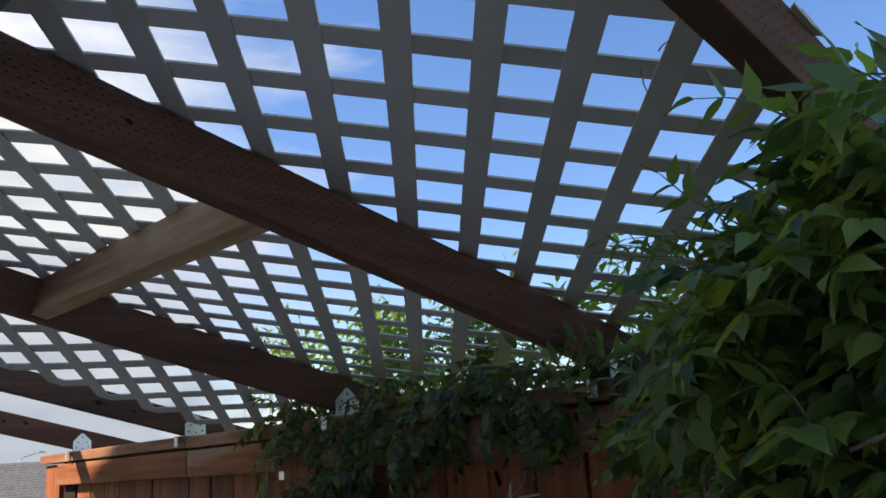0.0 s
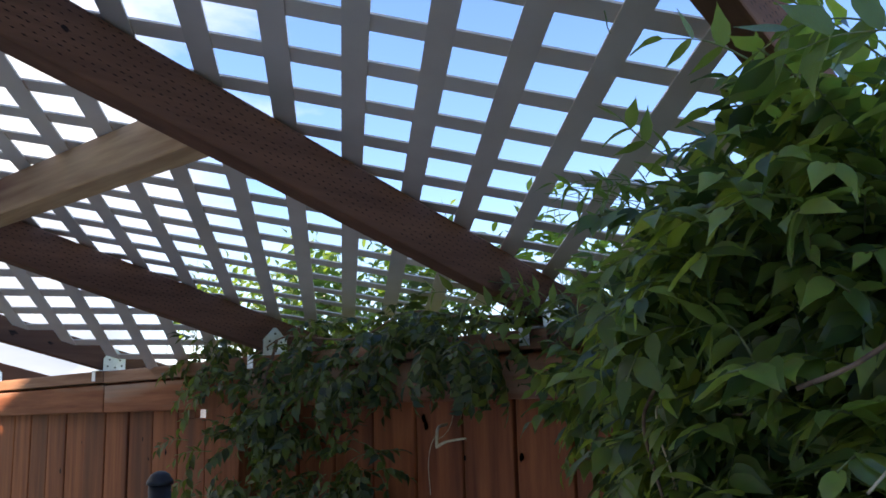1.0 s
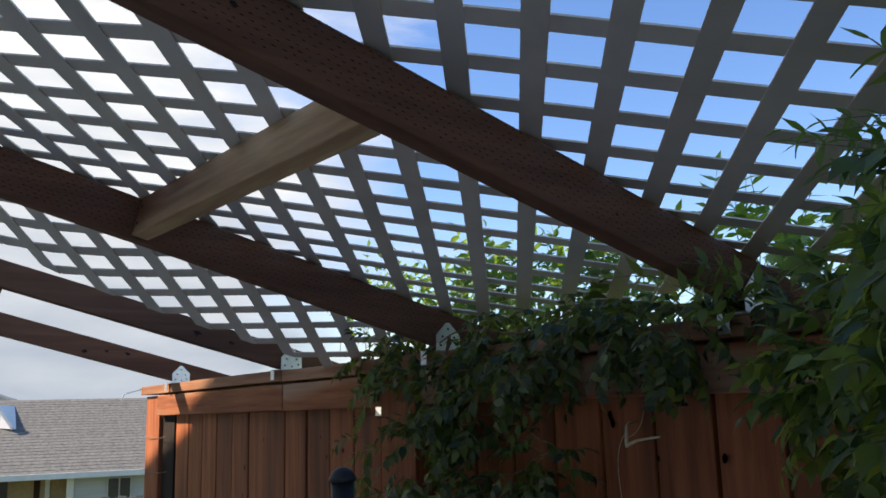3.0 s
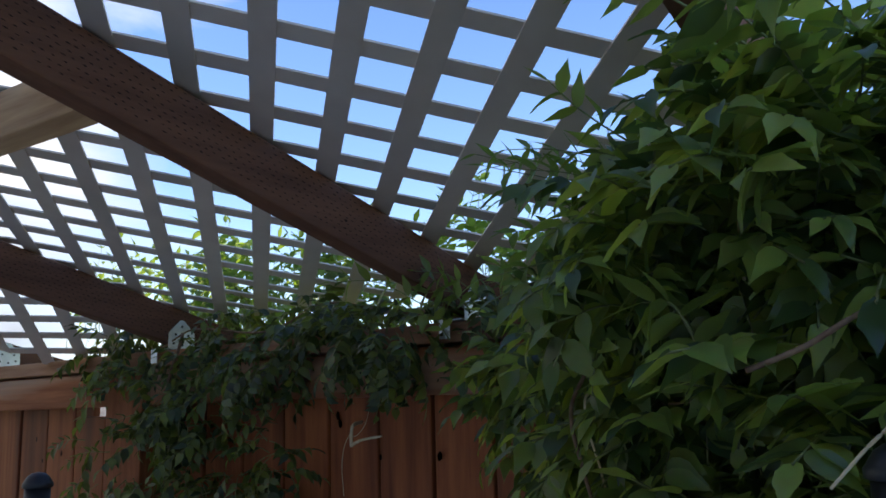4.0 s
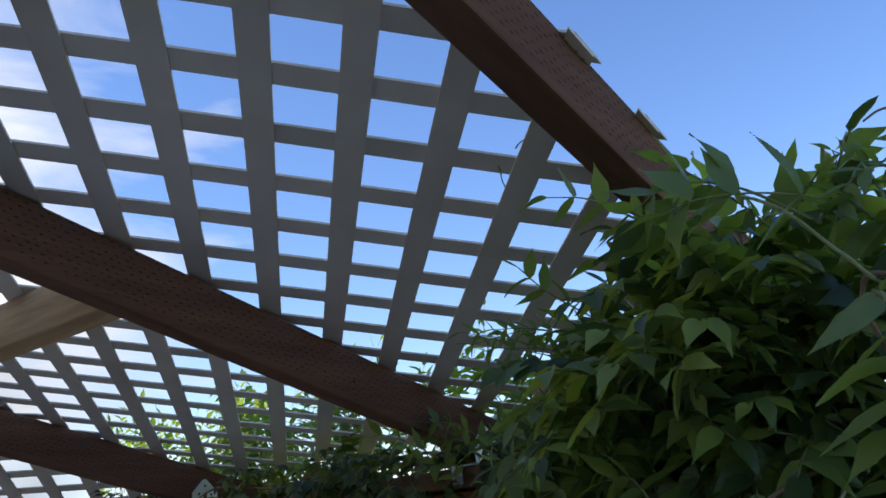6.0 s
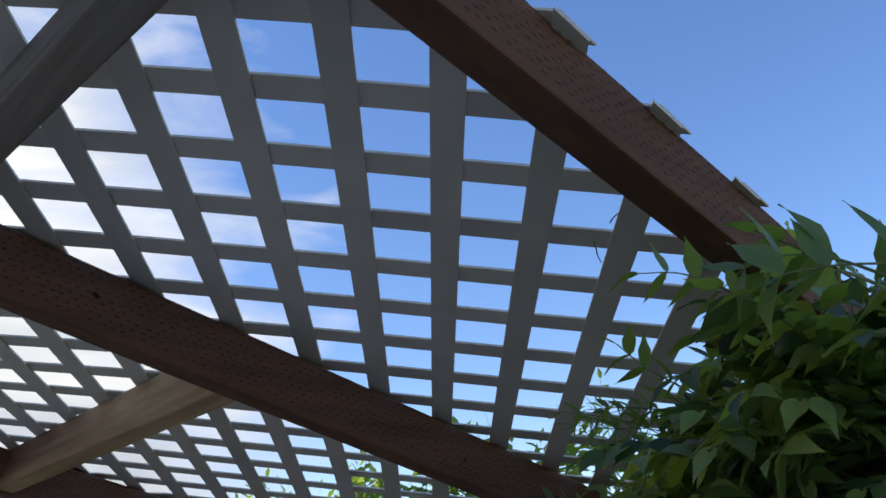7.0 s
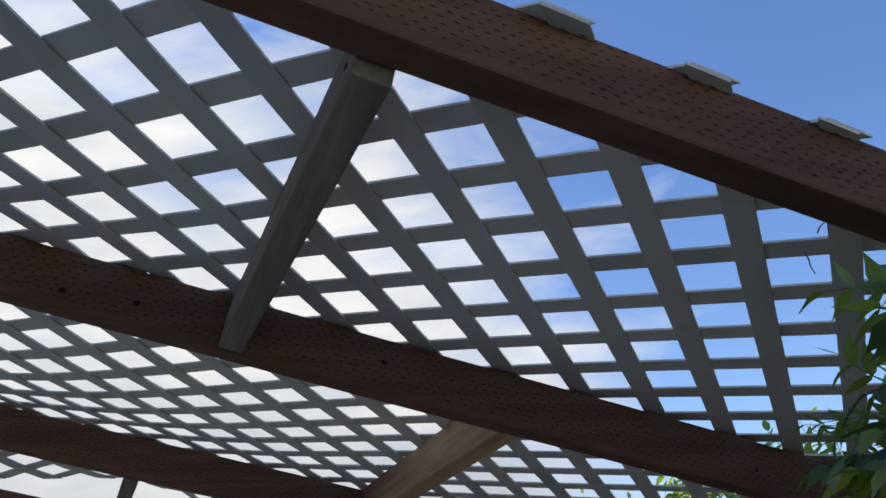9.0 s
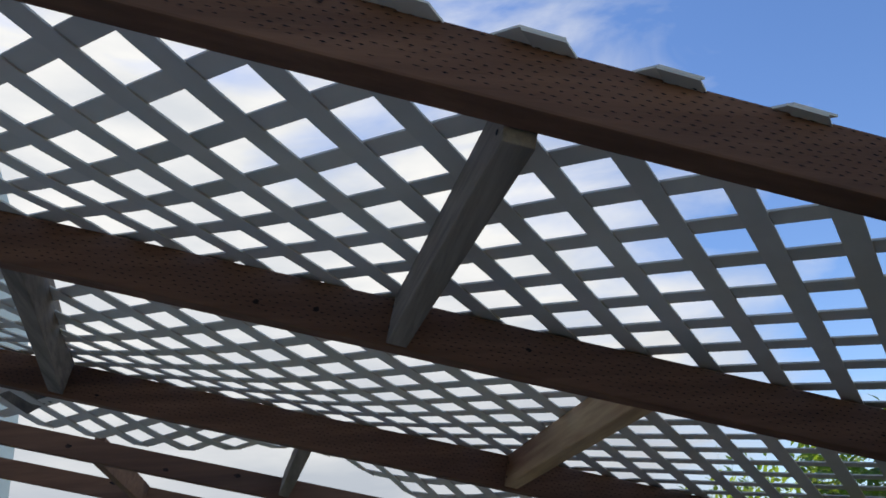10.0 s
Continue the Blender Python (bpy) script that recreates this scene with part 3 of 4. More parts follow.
def compound_leaf(seed, pairs, length, leaflet, droop):
    """A feathered leaf: a bending stalk along +x with leaflets in pairs and one at the tip. Returns verts, faces, and the
    count of stalk faces, which come last."""
    rng = random.Random(seed)
    vs, fs = [], []

    def spine(t):
        return Vector((length * (t - 0.18 * droop * t * t), 0.02 * length * math.sin(3 * t + seed), -droop * length * 0.62 * t * t))

    def put(m, v, f):
        n = len(vs)
        vs.extend([tuple(m @ Vector(p)) for p in v])
        fs.extend([tuple(n + i for i in q) for q in f])

    for k in range(pairs + 1):
        t = 0.26 + 0.70 * k / pairs
        p, q = spine(t), spine(min(1.0, t + 0.03))
        pitch = math.atan2(q.z - p.z, q.x - p.x)
        size = leaflet * (0.72 + 0.38 * math.sin(math.pi * (0.25 + 0.6 * k / pairs))) * rng.uniform(0.88, 1.1)
        sides = (0,) if k == pairs else (-1, 1)
        for s in sides:
            yaw = radians(s * rng.uniform(48, 74)) if s else rng.uniform(-0.15, 0.15)
            dip = rng.uniform(-0.10, 0.45) + 0.18 * droop
            m = (Matrix.Translation(p) @ Matrix.Rotation(-pitch * 0.8, 4, "Y") @ Matrix.Rotation(yaw, 4, "Z")
                 @ Matrix.Rotation(dip, 4, "Y") @ Matrix.Rotation(s * rng.uniform(-0.5, 0.35), 4, "X"))
            v, f = blade(size, size * rng.uniform(0.42, 0.53), rng.uniform(0.08, 0.42), rng.uniform(0.05, 0.45), rng.uniform(0.015, 0.055), rng.uniform(0, 6))
            put(m, v, f)
    blades = len(fs)
    for k in range(6):
        a, b = spine(k / 6), spine((k + 1) / 6)
        n = len(vs)
        for p in (a, b):
            for ang in (0.5, 2.6, 4.7):
                vs.append((p.x, p.y + 0.0013 * math.cos(ang), p.z + 0.0013 * math.sin(ang)))
        for i in range(3):
            j = (i + 1) % 3
            fs.append((n + i, n + j, n + 3 + j, n + 3 + i))
    return vs, fs, len(fs) - blades


def leaf_mesh(name, shapes, mats):
    """One mesh from several (matrix, shape) pairs, with blades and stalks in their own materials."""
    vs, fs, mi = [], [], []
    for m, (v, f, stalk) in shapes:
        n = len(vs)
        arr = np.array(v) @ np.array(m.to_3x3()).T + np.array(m.translation)
        vs.extend(map(tuple, arr))
        fs.extend(tuple(n + i for i in q) for q in f)
        mi.extend([0] * (len(f) - stalk) + [1] * stalk)
    me = bpy.data.meshes.new(name)
    me.from_pydata(vs, [], fs)
    for mm in mats:
        me.materials.append(mm)
    me.polygons.foreach_set("material_index", mi)
    me.polygons.foreach_set("use_smooth", [True] * len(fs))
    return me


BIG = [compound_leaf(s, 5 + s % 2, 0.135 + 0.012 * (s % 4), 0.047, 0.10 + 0.15 * (s % 4)) for s in range(10)]
SMALL = [compound_leaf(30 + s, 4 + s % 2, 0.105 + 0.01 * (s % 3), 0.036, 0.3 + 0.25 * (s % 4)) for s in range(8)]


def facing(p, way, roll, size=1.0):
    """A pose at p whose x axis points along way and whose z axis leans upwards."""
    x = Vector(way).normalized()
    z = Vector((0, 0, 1)) - x * x.z
    z = z.normalized() if z.length > 1e-3 else x.orthogonal().normalized()
    y = z.cross(x)
    m = Matrix((x, y, z)).transposed().to_4x4()
    return Matrix.Translation(p) @ m @ Matrix.Rotation(roll, 4, "X") @ Matrix.Diagonal((size, size, size, 1))


def vine(name, label, blobs, count, shapes, near, mats, seed, out=1.0, hang=0.35, stems=(), size=(0.8, 1.15), shell=0.55):
    """Feathered leaves on and inside rounded clumps; those on the viewer's side are parts, the rest is one part of stuff."""
    rng = random.Random(seed)
    thing = empty(name, blobs[0][0])
    base = Vector(blobs[0][0])
    vols = [r[0] * r[1] + r[0] * r[2] + r[1] * r[2] for _, r in blobs]
    placed = []
    while len(placed) < count:
        (c, r), = rng.choices(blobs, vols)
        d = Vector((rng.gauss(0, 1), rng.gauss(0, 1), rng.gauss(0, 1))).normalized()
        rad = 0.93 * rng.uniform(shell, 1.0) ** 0.6
        p = Vector(c) + Vector((d.x * r[0], d.y * r[1], d.z * r[2])) * rad
        p += Vector((noise.noise(p * 7), noise.noise(p * 7 + Vector((9, 0, 0))), noise.noise(p * 7 + Vector((0, 9, 0))))) * 0.05
        way = d * out + Vector((rng.gauss(0, 0.45), rng.gauss(0, 0.45), rng.gauss(0, 0.35) - hang))
        placed.append((p - base, way, rng.uniform(-0.5, 0.5), rng.choice(shapes), rng.uniform(*size), rad - 0.25 * d.y))
    placed.sort(key=lambda q: -q[5])
    cache = {}
    for p, way, roll, shape, sz, _ in placed[:near]:
        key = id(shape)
        if key not in cache:
            cache[key] = leaf_mesh("leaf", [(Matrix.Identity(4), shape)], mats)
        ob = new("leaf", cache[key])
        ob.parent = thing
        ob.matrix_basis = facing(p, way, roll, sz)
    if len(placed) > near:
        me = leaf_mesh("foliage", [(facing(p, way, roll, sz), shape) for p, way, roll, shape, sz, _ in placed[near:]], mats)
        ob = new("foliage", me)
        ob.parent = thing
        ob["kind"] = "stuff"
    for pts, r0, r1, mat in stems:
        bm = bmesh.new()
        tube(bm, [Vector(p) - base for p in pts], r0, r1, 7)
        part("stem", bm, mat, thing, smooth=True)
    return tagged(thing, label, "vine")


def bend(a, b, sagging, wob, n=14, seed=0):
    """Points of a stem from a to b with a belly and small turns."""
    a, b = Vector(a), Vector(b)
    res = []
    for k in range(n + 1):
        t = k / n
        p = a.lerp(b, t) + Vector((0, 0, -sagging * 4 * t * (1 - t)))
        p += wob * math.sin(math.pi * t) * Vector((noise.noise(Vector((t * 4, seed, 0))), noise.noise(Vector((t * 4, seed, 4))), noise.noise(Vector((t * 4, seed, 8)))))
        res.append(p)
    return res


def sprig(thing, points, leaflet, pairs, seed, stem=0.0016, spread=62, mats=(LEAF, STEM), dip=0.4, start=0.2, name="shoot"):
    """A single shoot along given points, with leaflets in pairs and one at its tip, as one part of a vine."""
    rng = random.Random(seed)
    pts = [Vector(p) - thing.location for p in points]

    def on(t):
        k = min(int(t * (len(pts) - 1)), len(pts) - 2)
        return pts[k].lerp(pts[k + 1], t * (len(pts) - 1) - k)

    v, f = [], []
    for k, p in enumerate(pts):
        r = stem * (1 - 0.6 * k / len(pts))
        v += [(p.x + r * math.cos(a), p.y + 0.6 * r * math.sin(a), p.z + r * math.sin(a)) for a in (0.3, 1.9, 3.4, 5.0)]
    for k in range(len(pts) - 1):
        for i in range(4):
            j = (i + 1) % 4
            f.append((4 * k + i, 4 * k + j, 4 * k + 4 + j, 4 * k + 4 + i))
    ob = new(name, leaf_mesh(name, [(Matrix.Identity(4), (v, f, len(f)))], mats))
    ob.parent = thing
    key = mats[0].name
    if key not in BLADES:
        BLADES[key] = [leaf_mesh("leaflet", [(Matrix.Identity(4), (*blade(1.0, 0.37 + 0.02 * q, 0.1 + 0.06 * q, 0.05 * q, 0.006 * q, q), 0))], mats)
                       for q in range(6)]
    for k in range(pairs + 1):
        t = start + (1 - start) * k / pairs
        p, d = on(t), (on(min(1, t + 0.04)) - on(max(0, t - 0.04))).normalized()
        size = leaflet * rng.uniform(0.82, 1.12) * (0.75 + 0.35 * math.sin(math.pi * min(1, 0.2 + 0.7 * k / pairs)))
        for s in ((0,) if k == pairs else (-1, 1)):
            side = d.cross(Vector((0, -1, 0.25))).normalized() * s
            a = radians(rng.uniform(spread - 12, spread + 12)) if s else 0.0
            way = d * math.cos(a) + side * math.sin(a) + Vector((0, -rng.uniform(0, 0.25), -rng.uniform(0, dip)))
            one = new("leaflet", rng.choice(BLADES[key]))
            one.parent = ob
            one.matrix_basis = facing(p, way, rng.uniform(-0.9, 0.4) * (s or 0.3), size)
    return ob


BLADES = {}


def arc(points, n=12):
    """A smooth run through a few points."""
    ps = [Vector(p) for p in points]
    ps = [2 * ps[0] - ps[1]] + ps + [2 * ps[-1] - ps[-2]]
    res = []
    for k in range(1, len(ps) - 2):
        for s in range(n):
            t = s / n
            a, b, c, d = ps[k - 1:k + 3]
            res.append(0.5 * (2 * b + (c - a) * t + (2 * a - 5 * b + 4 * c - d) * t * t + (3 * b - a - 3 * c + d) * t ** 3))
    return res + [ps[-2]]


wisteria = vine(
    "wisteria", "large wisteria with dense green feathered leaves climbing over the fence",
    [((-0.14, 0.90, 1.67), (0.25, 0.27, 0.20)), ((-0.255, 0.82, 1.80), (0.12, 0.15, 0.11)), ((-0.58, 1.20, 1.70), (0.20, 0.14, 0.14)),
     ((-0.20, 0.90, 1.42), (0.23, 0.27, 0.30)), ((-0.40, 1.12, 1.42), (0.20, 0.20, 0.32)), ((0.16, 0.88, 1.63), (0.24, 0.27, 0.185)),
     ((-0.36, 0.98, 1.70), (0.15, 0.17, 0.16)), ((-0.33, 0.82, 1.72), (0.11, 0.13, 0.12)),
     ((-0.21, 0.70, 1.845), (0.09, 0.10, 0.06)), ((-0.08, 0.68, 1.80), (0.08, 0.08, 0.045)), ((-0.30, 0.72, 1.78), (0.08, 0.09, 0.08))],
    3000, BIG, 300, (LEAF, STEM), 11, out=0.95, hang=0.05, size=(0.52, 0.92),
    stems=[(bend((-0.25, 1.1, 0.0), (-0.22, 0.95, 1.62), 0, 0.1, 14, 1), 0.022, 0.010, BARK),
           (bend((-0.10, 1.15, 0.0), (-0.45, 1.12, 1.66), 0, 0.12, 14, 2), 0.018, 0.008, BARK),
           (arc([(-0.26, 0.66, 1.80), (-0.26, 0.66, 1.757), (-0.258, 0.655, 1.732), (-0.257, 0.65, 1.700)]), 0.0016, 0.0010, STRAW),
           (arc([(-0.143, 0.60, 1.715), (-0.145, 0.55, 1.697), (-0.149, 0.535, 1.682), (-0.155, 0.53, 1.664), (-0.170, 0.525, 1.648), (-0.185, 0.52, 1.631)]), 0.0011, 0.0009, STRAW),
           (arc([(-0.375, 0.74, 1.630), (-0.357, 0.71, 1.615), (-0.338, 0.70, 1.601), (-0.300, 0.70, 1.578)]), 0.0011, 0.0013, STRAW),
           (arc([(-0.385, 0.80, 1.735), (-0.396, 0.72, 1.718), (-0.414, 0.70, 1.685), (-0.416, 0.69, 1.661), (-0.408, 0.69, 1.623), (-0.393, 0.69, 1.572)]), 0.0018, 0.0016, BARK),
           (arc([(-0.372, 0.80, 1.71), (-0.405, 0.715, 1.688), (-0.408, 0.70, 1.661), (-0.398, 0.70, 1.623), (-0.388, 0.70, 1.572)]), 0.0011, 0.0010, STRAW),
           (arc([(-0.236, 0.57, 1.690), (-0.204, 0.575, 1.702), (-0.171, 0.60, 1.723), (-0.14, 0.70, 1.74)]), 0.0018, 0.0018, BARK),
           (arc([(-0.360, 0.69, 1.680), (-0.335, 0.68, 1.672), (-0.299, 0.68, 1.675), (-0.25, 0.75, 1.69)]), 0.0010, 0.0013, BARK),
           (arc([(-0.088, 0.55, 1.775), (-0.086, 0.50, 1.798), (-0.085, 0.495, 1.812), (-0.078, 0.49, 1.819), (-0.058, 0.49, 1.811), (-0.030, 0.49, 1.797), (0.03, 0.55, 1.79)]), 0.0014, 0.0018, BARK),
           (arc([(-0.075, 0.62, 1.86), (-0.058, 0.60, 1.903), (-0.045, 0.60, 1.918), (-0.030, 0.60, 1.941), (-0.020, 0.60, 1.961), (-0.006, 0.60, 2.00)]), 0.0013, 0.0010, BARK),
           (arc([(-0.066, 0.62, 1.86), (-0.052, 0.603, 1.905), (-0.047, 0.597, 1.922), (-0.027, 0.603, 1.938), (-0.023, 0.597, 1.963), (-0.002, 0.60, 2.00)]), 0.0014, 0.0010, BARK),
           (arc([(-0.079, 0.60, 1.944), (-0.067, 0.60, 1.948), (-0.050, 0.60, 1.945), (-0.029, 0.60, 1.936), (-0.02, 0.60, 1.905), (-0.03, 0.61, 1.87)]), 0.0008, 0.0011, BARK),
           (arc([(-0.150, 0.54, 1.892), (-0.134, 0.50, 1.883), (-0.111, 0.49, 1.863), (-0.088, 0.485, 1.832), (-0.066, 0.49, 1.810), (-0.03, 0.5, 1.84)]), 0.0009, 0.0014, STEM),
           (arc([(-0.445, 0.72, 2.077), (-0.4445, 0.722, 2.068), (-0.443, 0.72, 2.060), (-0.440, 0.72, 2.050)]), 0.0009, 0.0006, STEM),
           (arc([(-0.421, 0.72, 2.088), (-0.416, 0.72, 2.092), (-0.408, 0.72, 2.094)]), 0.0009, 0.0006, STEM)])
# single shoots that stand out of the mass
sprig(wisteria, arc([(-0.081, 0.50, 1.812), (-0.070, 0.465, 1.800), (-0.069, 0.455, 1.773), (-0.073, 0.450, 1.746), (-0.076, 0.45, 1.722)], 6), 0.040, 6, 1, 0.0019, 70, dip=0.5, start=0.12)
sprig(wisteria, arc([(-0.045, 0.50, 1.690), (-0.066, 0.465, 1.682), (-0.078, 0.45, 1.672), (-0.084, 0.445, 1.660)], 6), 0.030, 3, 2, 0.0012, 55, dip=0.7, start=0.3)
sprig(wisteria, arc([(-0.060, 0.60, 1.895), (-0.075, 0.595, 1.910), (-0.090, 0.59, 1.918), (-0.100, 0.59, 1.928)], 6), 0.017, 5, 3, 0.0010, 60, dip=0.9)
sprig(wisteria, arc([(-0.050, 0.60, 1.90), (-0.078, 0.58, 1.905), (-0.095, 0.57, 1.893), (-0.104, 0.565, 1.872)], 6), 0.022, 4, 4, 0.0012, 60, dip=0.8)
sprig(wisteria, arc([(-0.022, 0.60, 1.93), (-0.040, 0.59, 1.925), (-0.055, 0.58, 1.915), (-0.065, 0.58, 1.90)], 6), 0.020, 4, 5, 0.0012, 60, dip=0.9)
sprig(wisteria, arc([(-0.30, 0.80, 1.84), (-0.36, 0.75, 1.885), (-0.405, 0.72, 1.925), (-0.432, 0.71, 1.958)], 6), 0.030, 4, 6, 0.0015, 55, dip=0.3, start=0.4)
sprig(wisteria, arc([(-0.30, 0.80, 1.83), (-0.38, 0.74, 1.875), (-0.43, 0.72, 1.895), (-0.478, 0.71, 1.903)], 6), 0.022, 5, 7, 0.0012, 60, dip=0.9, start=0.25)
sprig(wisteria, arc([(-0.22, 0.72, 1.90), (-0.262, 0.64, 1.938), (-0.295, 0.62, 1.964), (-0.330, 0.61, 1.975)], 6), 0.034, 3, 8, 0.0015, 50, dip=0.5, start=0.35)
sprig(wisteria, arc([(-0.12, 0.60, 1.885), (-0.16, 0.56, 1.915), (-0.20, 0.55, 1.925), (-0.23, 0.55, 1.915)], 6), 0.044, 4, 9, 0.0015, 60, dip=0.3, start=0.1)
sprig(wisteria, arc([(-0.06, 0.62, 1.87), (-0.12, 0.56, 1.895), (-0.17, 0.54, 1.905), (-0.20, 0.53, 1.900)], 6), 0.046, 4, 10, 0.0015, 60, dip=-0.5, start=0.1)
for k in range(26):
    rng = random.Random(300 + k)
    a = Vector((rng.uniform(-0.40, 0.06), rng.uniform(0.60, 0.75), rng.uniform(1.50, 1.84)))
    b = a + Vector((rng.uniform(-0.10, 0.05), rng.uniform(-0.10, -0.02), rng.uniform(-0.10, 0.05)))
    sprig(wisteria, arc([a, a.lerp(b, 0.5) + Vector((0, 0, 0.02)), b], 6), rng.uniform(0.028, 0.040), 4, 400 + k, 0.0013, 60, dip=0.6)

for k in range(9):
    rng = random.Random(450 + k)
    a = Vector((rng.uniform(-0.98, -0.70), rng.uniform(1.20, 1.32), rng.uniform(1.78, 1.86)))
    b = a + Vector((rng.uniform(-0.14, -0.02), rng.uniform(-0.10, -0.02), rng.uniform(-0.02, 0.07)))
    sprig(wisteria, arc([a, a.lerp(b, 0.5) + Vector((0, 0, 0.02)), b], 6), rng.uniform(0.034, 0.046), 4, 470 + k, 0.0013, 60, dip=0.4)

for k in range(9):
    rng = random.Random(480 + k)
    a = Vector((rng.uniform(-0.42, -0.32), rng.uniform(0.74, 0.84), rng.uniform(1.78, 1.90)))
    b = a + Vector((rng.uniform(-0.15, -0.08), rng.uniform(-0.10, -0.04), rng.uniform(-0.01, 0.08)))
    sprig(wisteria, arc([a, a.lerp(b, 0.5) + Vector((0, 0, 0.015)), b], 6), rng.uniform(0.020, 0.028), 5, 490 + k, 0.0010, 58, mats=(LEAF_LIT, STEM), dip=0.7, start=0.35)

cap_vine = vine(
    "climbing_vine", "dark green leafy vine trailing along the fence cap",
    [((-0.90 - 0.115 * k, 1.36 + 0.01 * (k % 3), (1.775 if k in (8, 9) else 1.842) + 0.028 * math.sin(k * 1.9)), (0.08, 0.06, 0.042 + 0.02 * (k % 2))) for k in range(1, 12)]
    + [((-1.84, 1.31, 1.68), (0.05, 0.03, 0.09)), ((-1.90, 1.30, 1.52), (0.06, 0.03, 0.10)),
       ((-1.50, 1.31, 1.76), (0.07, 0.03, 0.05)), ((-1.30, 1.31, 1.78), (0.05, 0.03, 0.03)), ((-1.46, 1.315, 1.53), (0.05, 0.03, 0.10)),
       ((-1.72, 1.31, 1.62), (0.08, 0.03, 0.15)), ((-1.62, 1.31, 1.44), (0.08, 0.03, 0.14)), ((-1.12, 1.31, 1.80), (0.12, 0.03, 0.04))],
    470, SMALL, 220, (LEAF_DARK, STEM), 12, out=0.6, hang=0.42, size=(0.62, 1.05),
    stems=[(bend((-0.75, 1.36, 1.85), (-2.25, 1.36, 1.85), 0.0, 0.10, 40, 5), 0.003, 0.002, BARK),
           (bend((-1.8, 1.33, 1.86), (-1.92, 1.30, 1.25), 0.0, 0.10, 20, 6), 0.004, 0.003, BARK),
           (arc([(-1.37, 1.31, 1.872), (-1.34, 1.30, 1.858), (-1.31, 1.295, 1.843), (-1.275, 1.295, 1.838)]), 0.0012, 0.0008, STRAW)])
for k in range(30):
    rng = random.Random(500 + k)
    a = Vector((rng.uniform(-2.20, -1.45), 1.32, rng.uniform(1.46, 1.80)))
    b = a + Vector((rng.uniform(-0.16, 0.03), rng.uniform(-0.07, 0), rng.uniform(-0.14, -0.02)))
    sprig(cap_vine, arc([a, a.lerp(b, 0.5) + Vector((0, -0.01, 0.015)), b], 6), rng.uniform(0.028, 0.040), 5, 520 + k, 0.0012, 58, mats=((LEAF if k % 2 else LEAF_DARK), STEM), dip=0.8)

shoots = vine(
    "vine_shoots", "bright green vine shoots growing above the lattice",
    [((-1.0 - 0.2 * k, 1.62 + 0.05 * (k % 3), 1.93 + 0.03 * (k % 2)), (0.14, 0.14, 0.07)) for k in range(7)]
    + [((-2.05, 1.72, 2.04), (0.20, 0.15, 0.12)), ((-1.65, 1.70, 2.02), (0.16, 0.12, 0.08)), ((-0.9, 1.6, 1.92), (0.2, 0.12, 0.07))],
    330, SMALL, 60, (LEAF_LIT, STEM), 13, out=0.8, hang=0.1, shell=0.2, size=(0.6, 0.95),
    stems=[(bend((-0.75, 1.50, 1.84), (-2.40, 1.60, 1.90), 0.0, 0.2, 40, 9), 0.005, 0.003, BARK)])
for k in range(120):
    rng = random.Random(600 + k)
    x = rng.uniform(-2.75, -0.95)
    a = Vector((x, rng.uniform(1.50, 1.75), rng.uniform(1.86, 1.97)))
    h = rng.uniform(0.12, 0.30) if x < -1.15 else rng.uniform(0.05, 0.22)
    b = a + Vector((rng.uniform(-0.12, 0.12), rng.uniform(-0.05, 0.1), h))
    sprig(shoots, arc([a, a.lerp(b, 0.5) + Vector((rng.uniform(-0.03, 0.03), 0, 0)), b], 6), rng.uniform(0.032, 0.045), 5, 640 + k, 0.0015, 55, mats=(LEAF_LIT, STEM), dip=0.5, start=0.35)



# ---- small things ------------------------------------------------------
def dry_twig():
    bm = bmesh.new()
    tube(bm, arc([(-1.276, 1.385, 1.645), (-1.273, 1.355, 1.639), (-1.2735, 1.350, 1.620), (-1.274, 1.350, 1.600)], 6), 0.0032, 0.0036, 7)
    tube(bm, arc([(-1.275, 1.350, 1.599), (-1.255, 1.345, 1.606), (-1.235, 1.340, 1.611), (-1.181, 1.335, 1.618)], 6), 0.0036, 0.0022, 7)
    tube(bm, arc([(-1.272, 1.35, 1.615), (-1.25, 1.345, 1.622), (-1.232, 1.345, 1.640), (-1.222, 1.345, 1.665)], 6), 0.0007, 0.0005, 5)
    tube(bm, arc([(-1.284, 1.36, 1.625), (-1.292, 1.35, 1.60), (-1.300, 1.35, 1.56), (-1.305, 1.36, 1.50)], 6), 0.0009, 0.0008, 5)
    ob = new("dry_twig", mesh_of(bm, "dry_twig", STRAW, True))
    tagged(ob, "pale dry bent twig sticking out from the fence", "twig")


dry_twig()


def loose_panel():
    """A small dark-edged panel lying on the lattice by the upper west corner."""
    thing = empty("loose_panel", (-2.15, -0.70, roof_z(-0.70) + sag(-2.15, -0.70) + 0.014))
    tilt = Matrix.Rotation(-SLOPE, 4, "X") @ Matrix.Rotation(-0.42, 4, "Y") @ Matrix.Rotation(0.7, 4, "Z")
    bm = bmesh.new()
    box(bm, (-0.10, -0.07, 0), (0.10, 0.07, 0.012), tilt, 0.003)
    part("sheet", bm, GREYWOOD, thing)
    bm = bmesh.new()
    box(bm, (0.01, -0.074, -0.004), (0.104, 0.074, 0.016), tilt, 0.003)
    part("edge", bm, BLACK, thing)
    tagged(thing, "grey panel with a black edge lying on the lattice", "panel")


loose_panel()


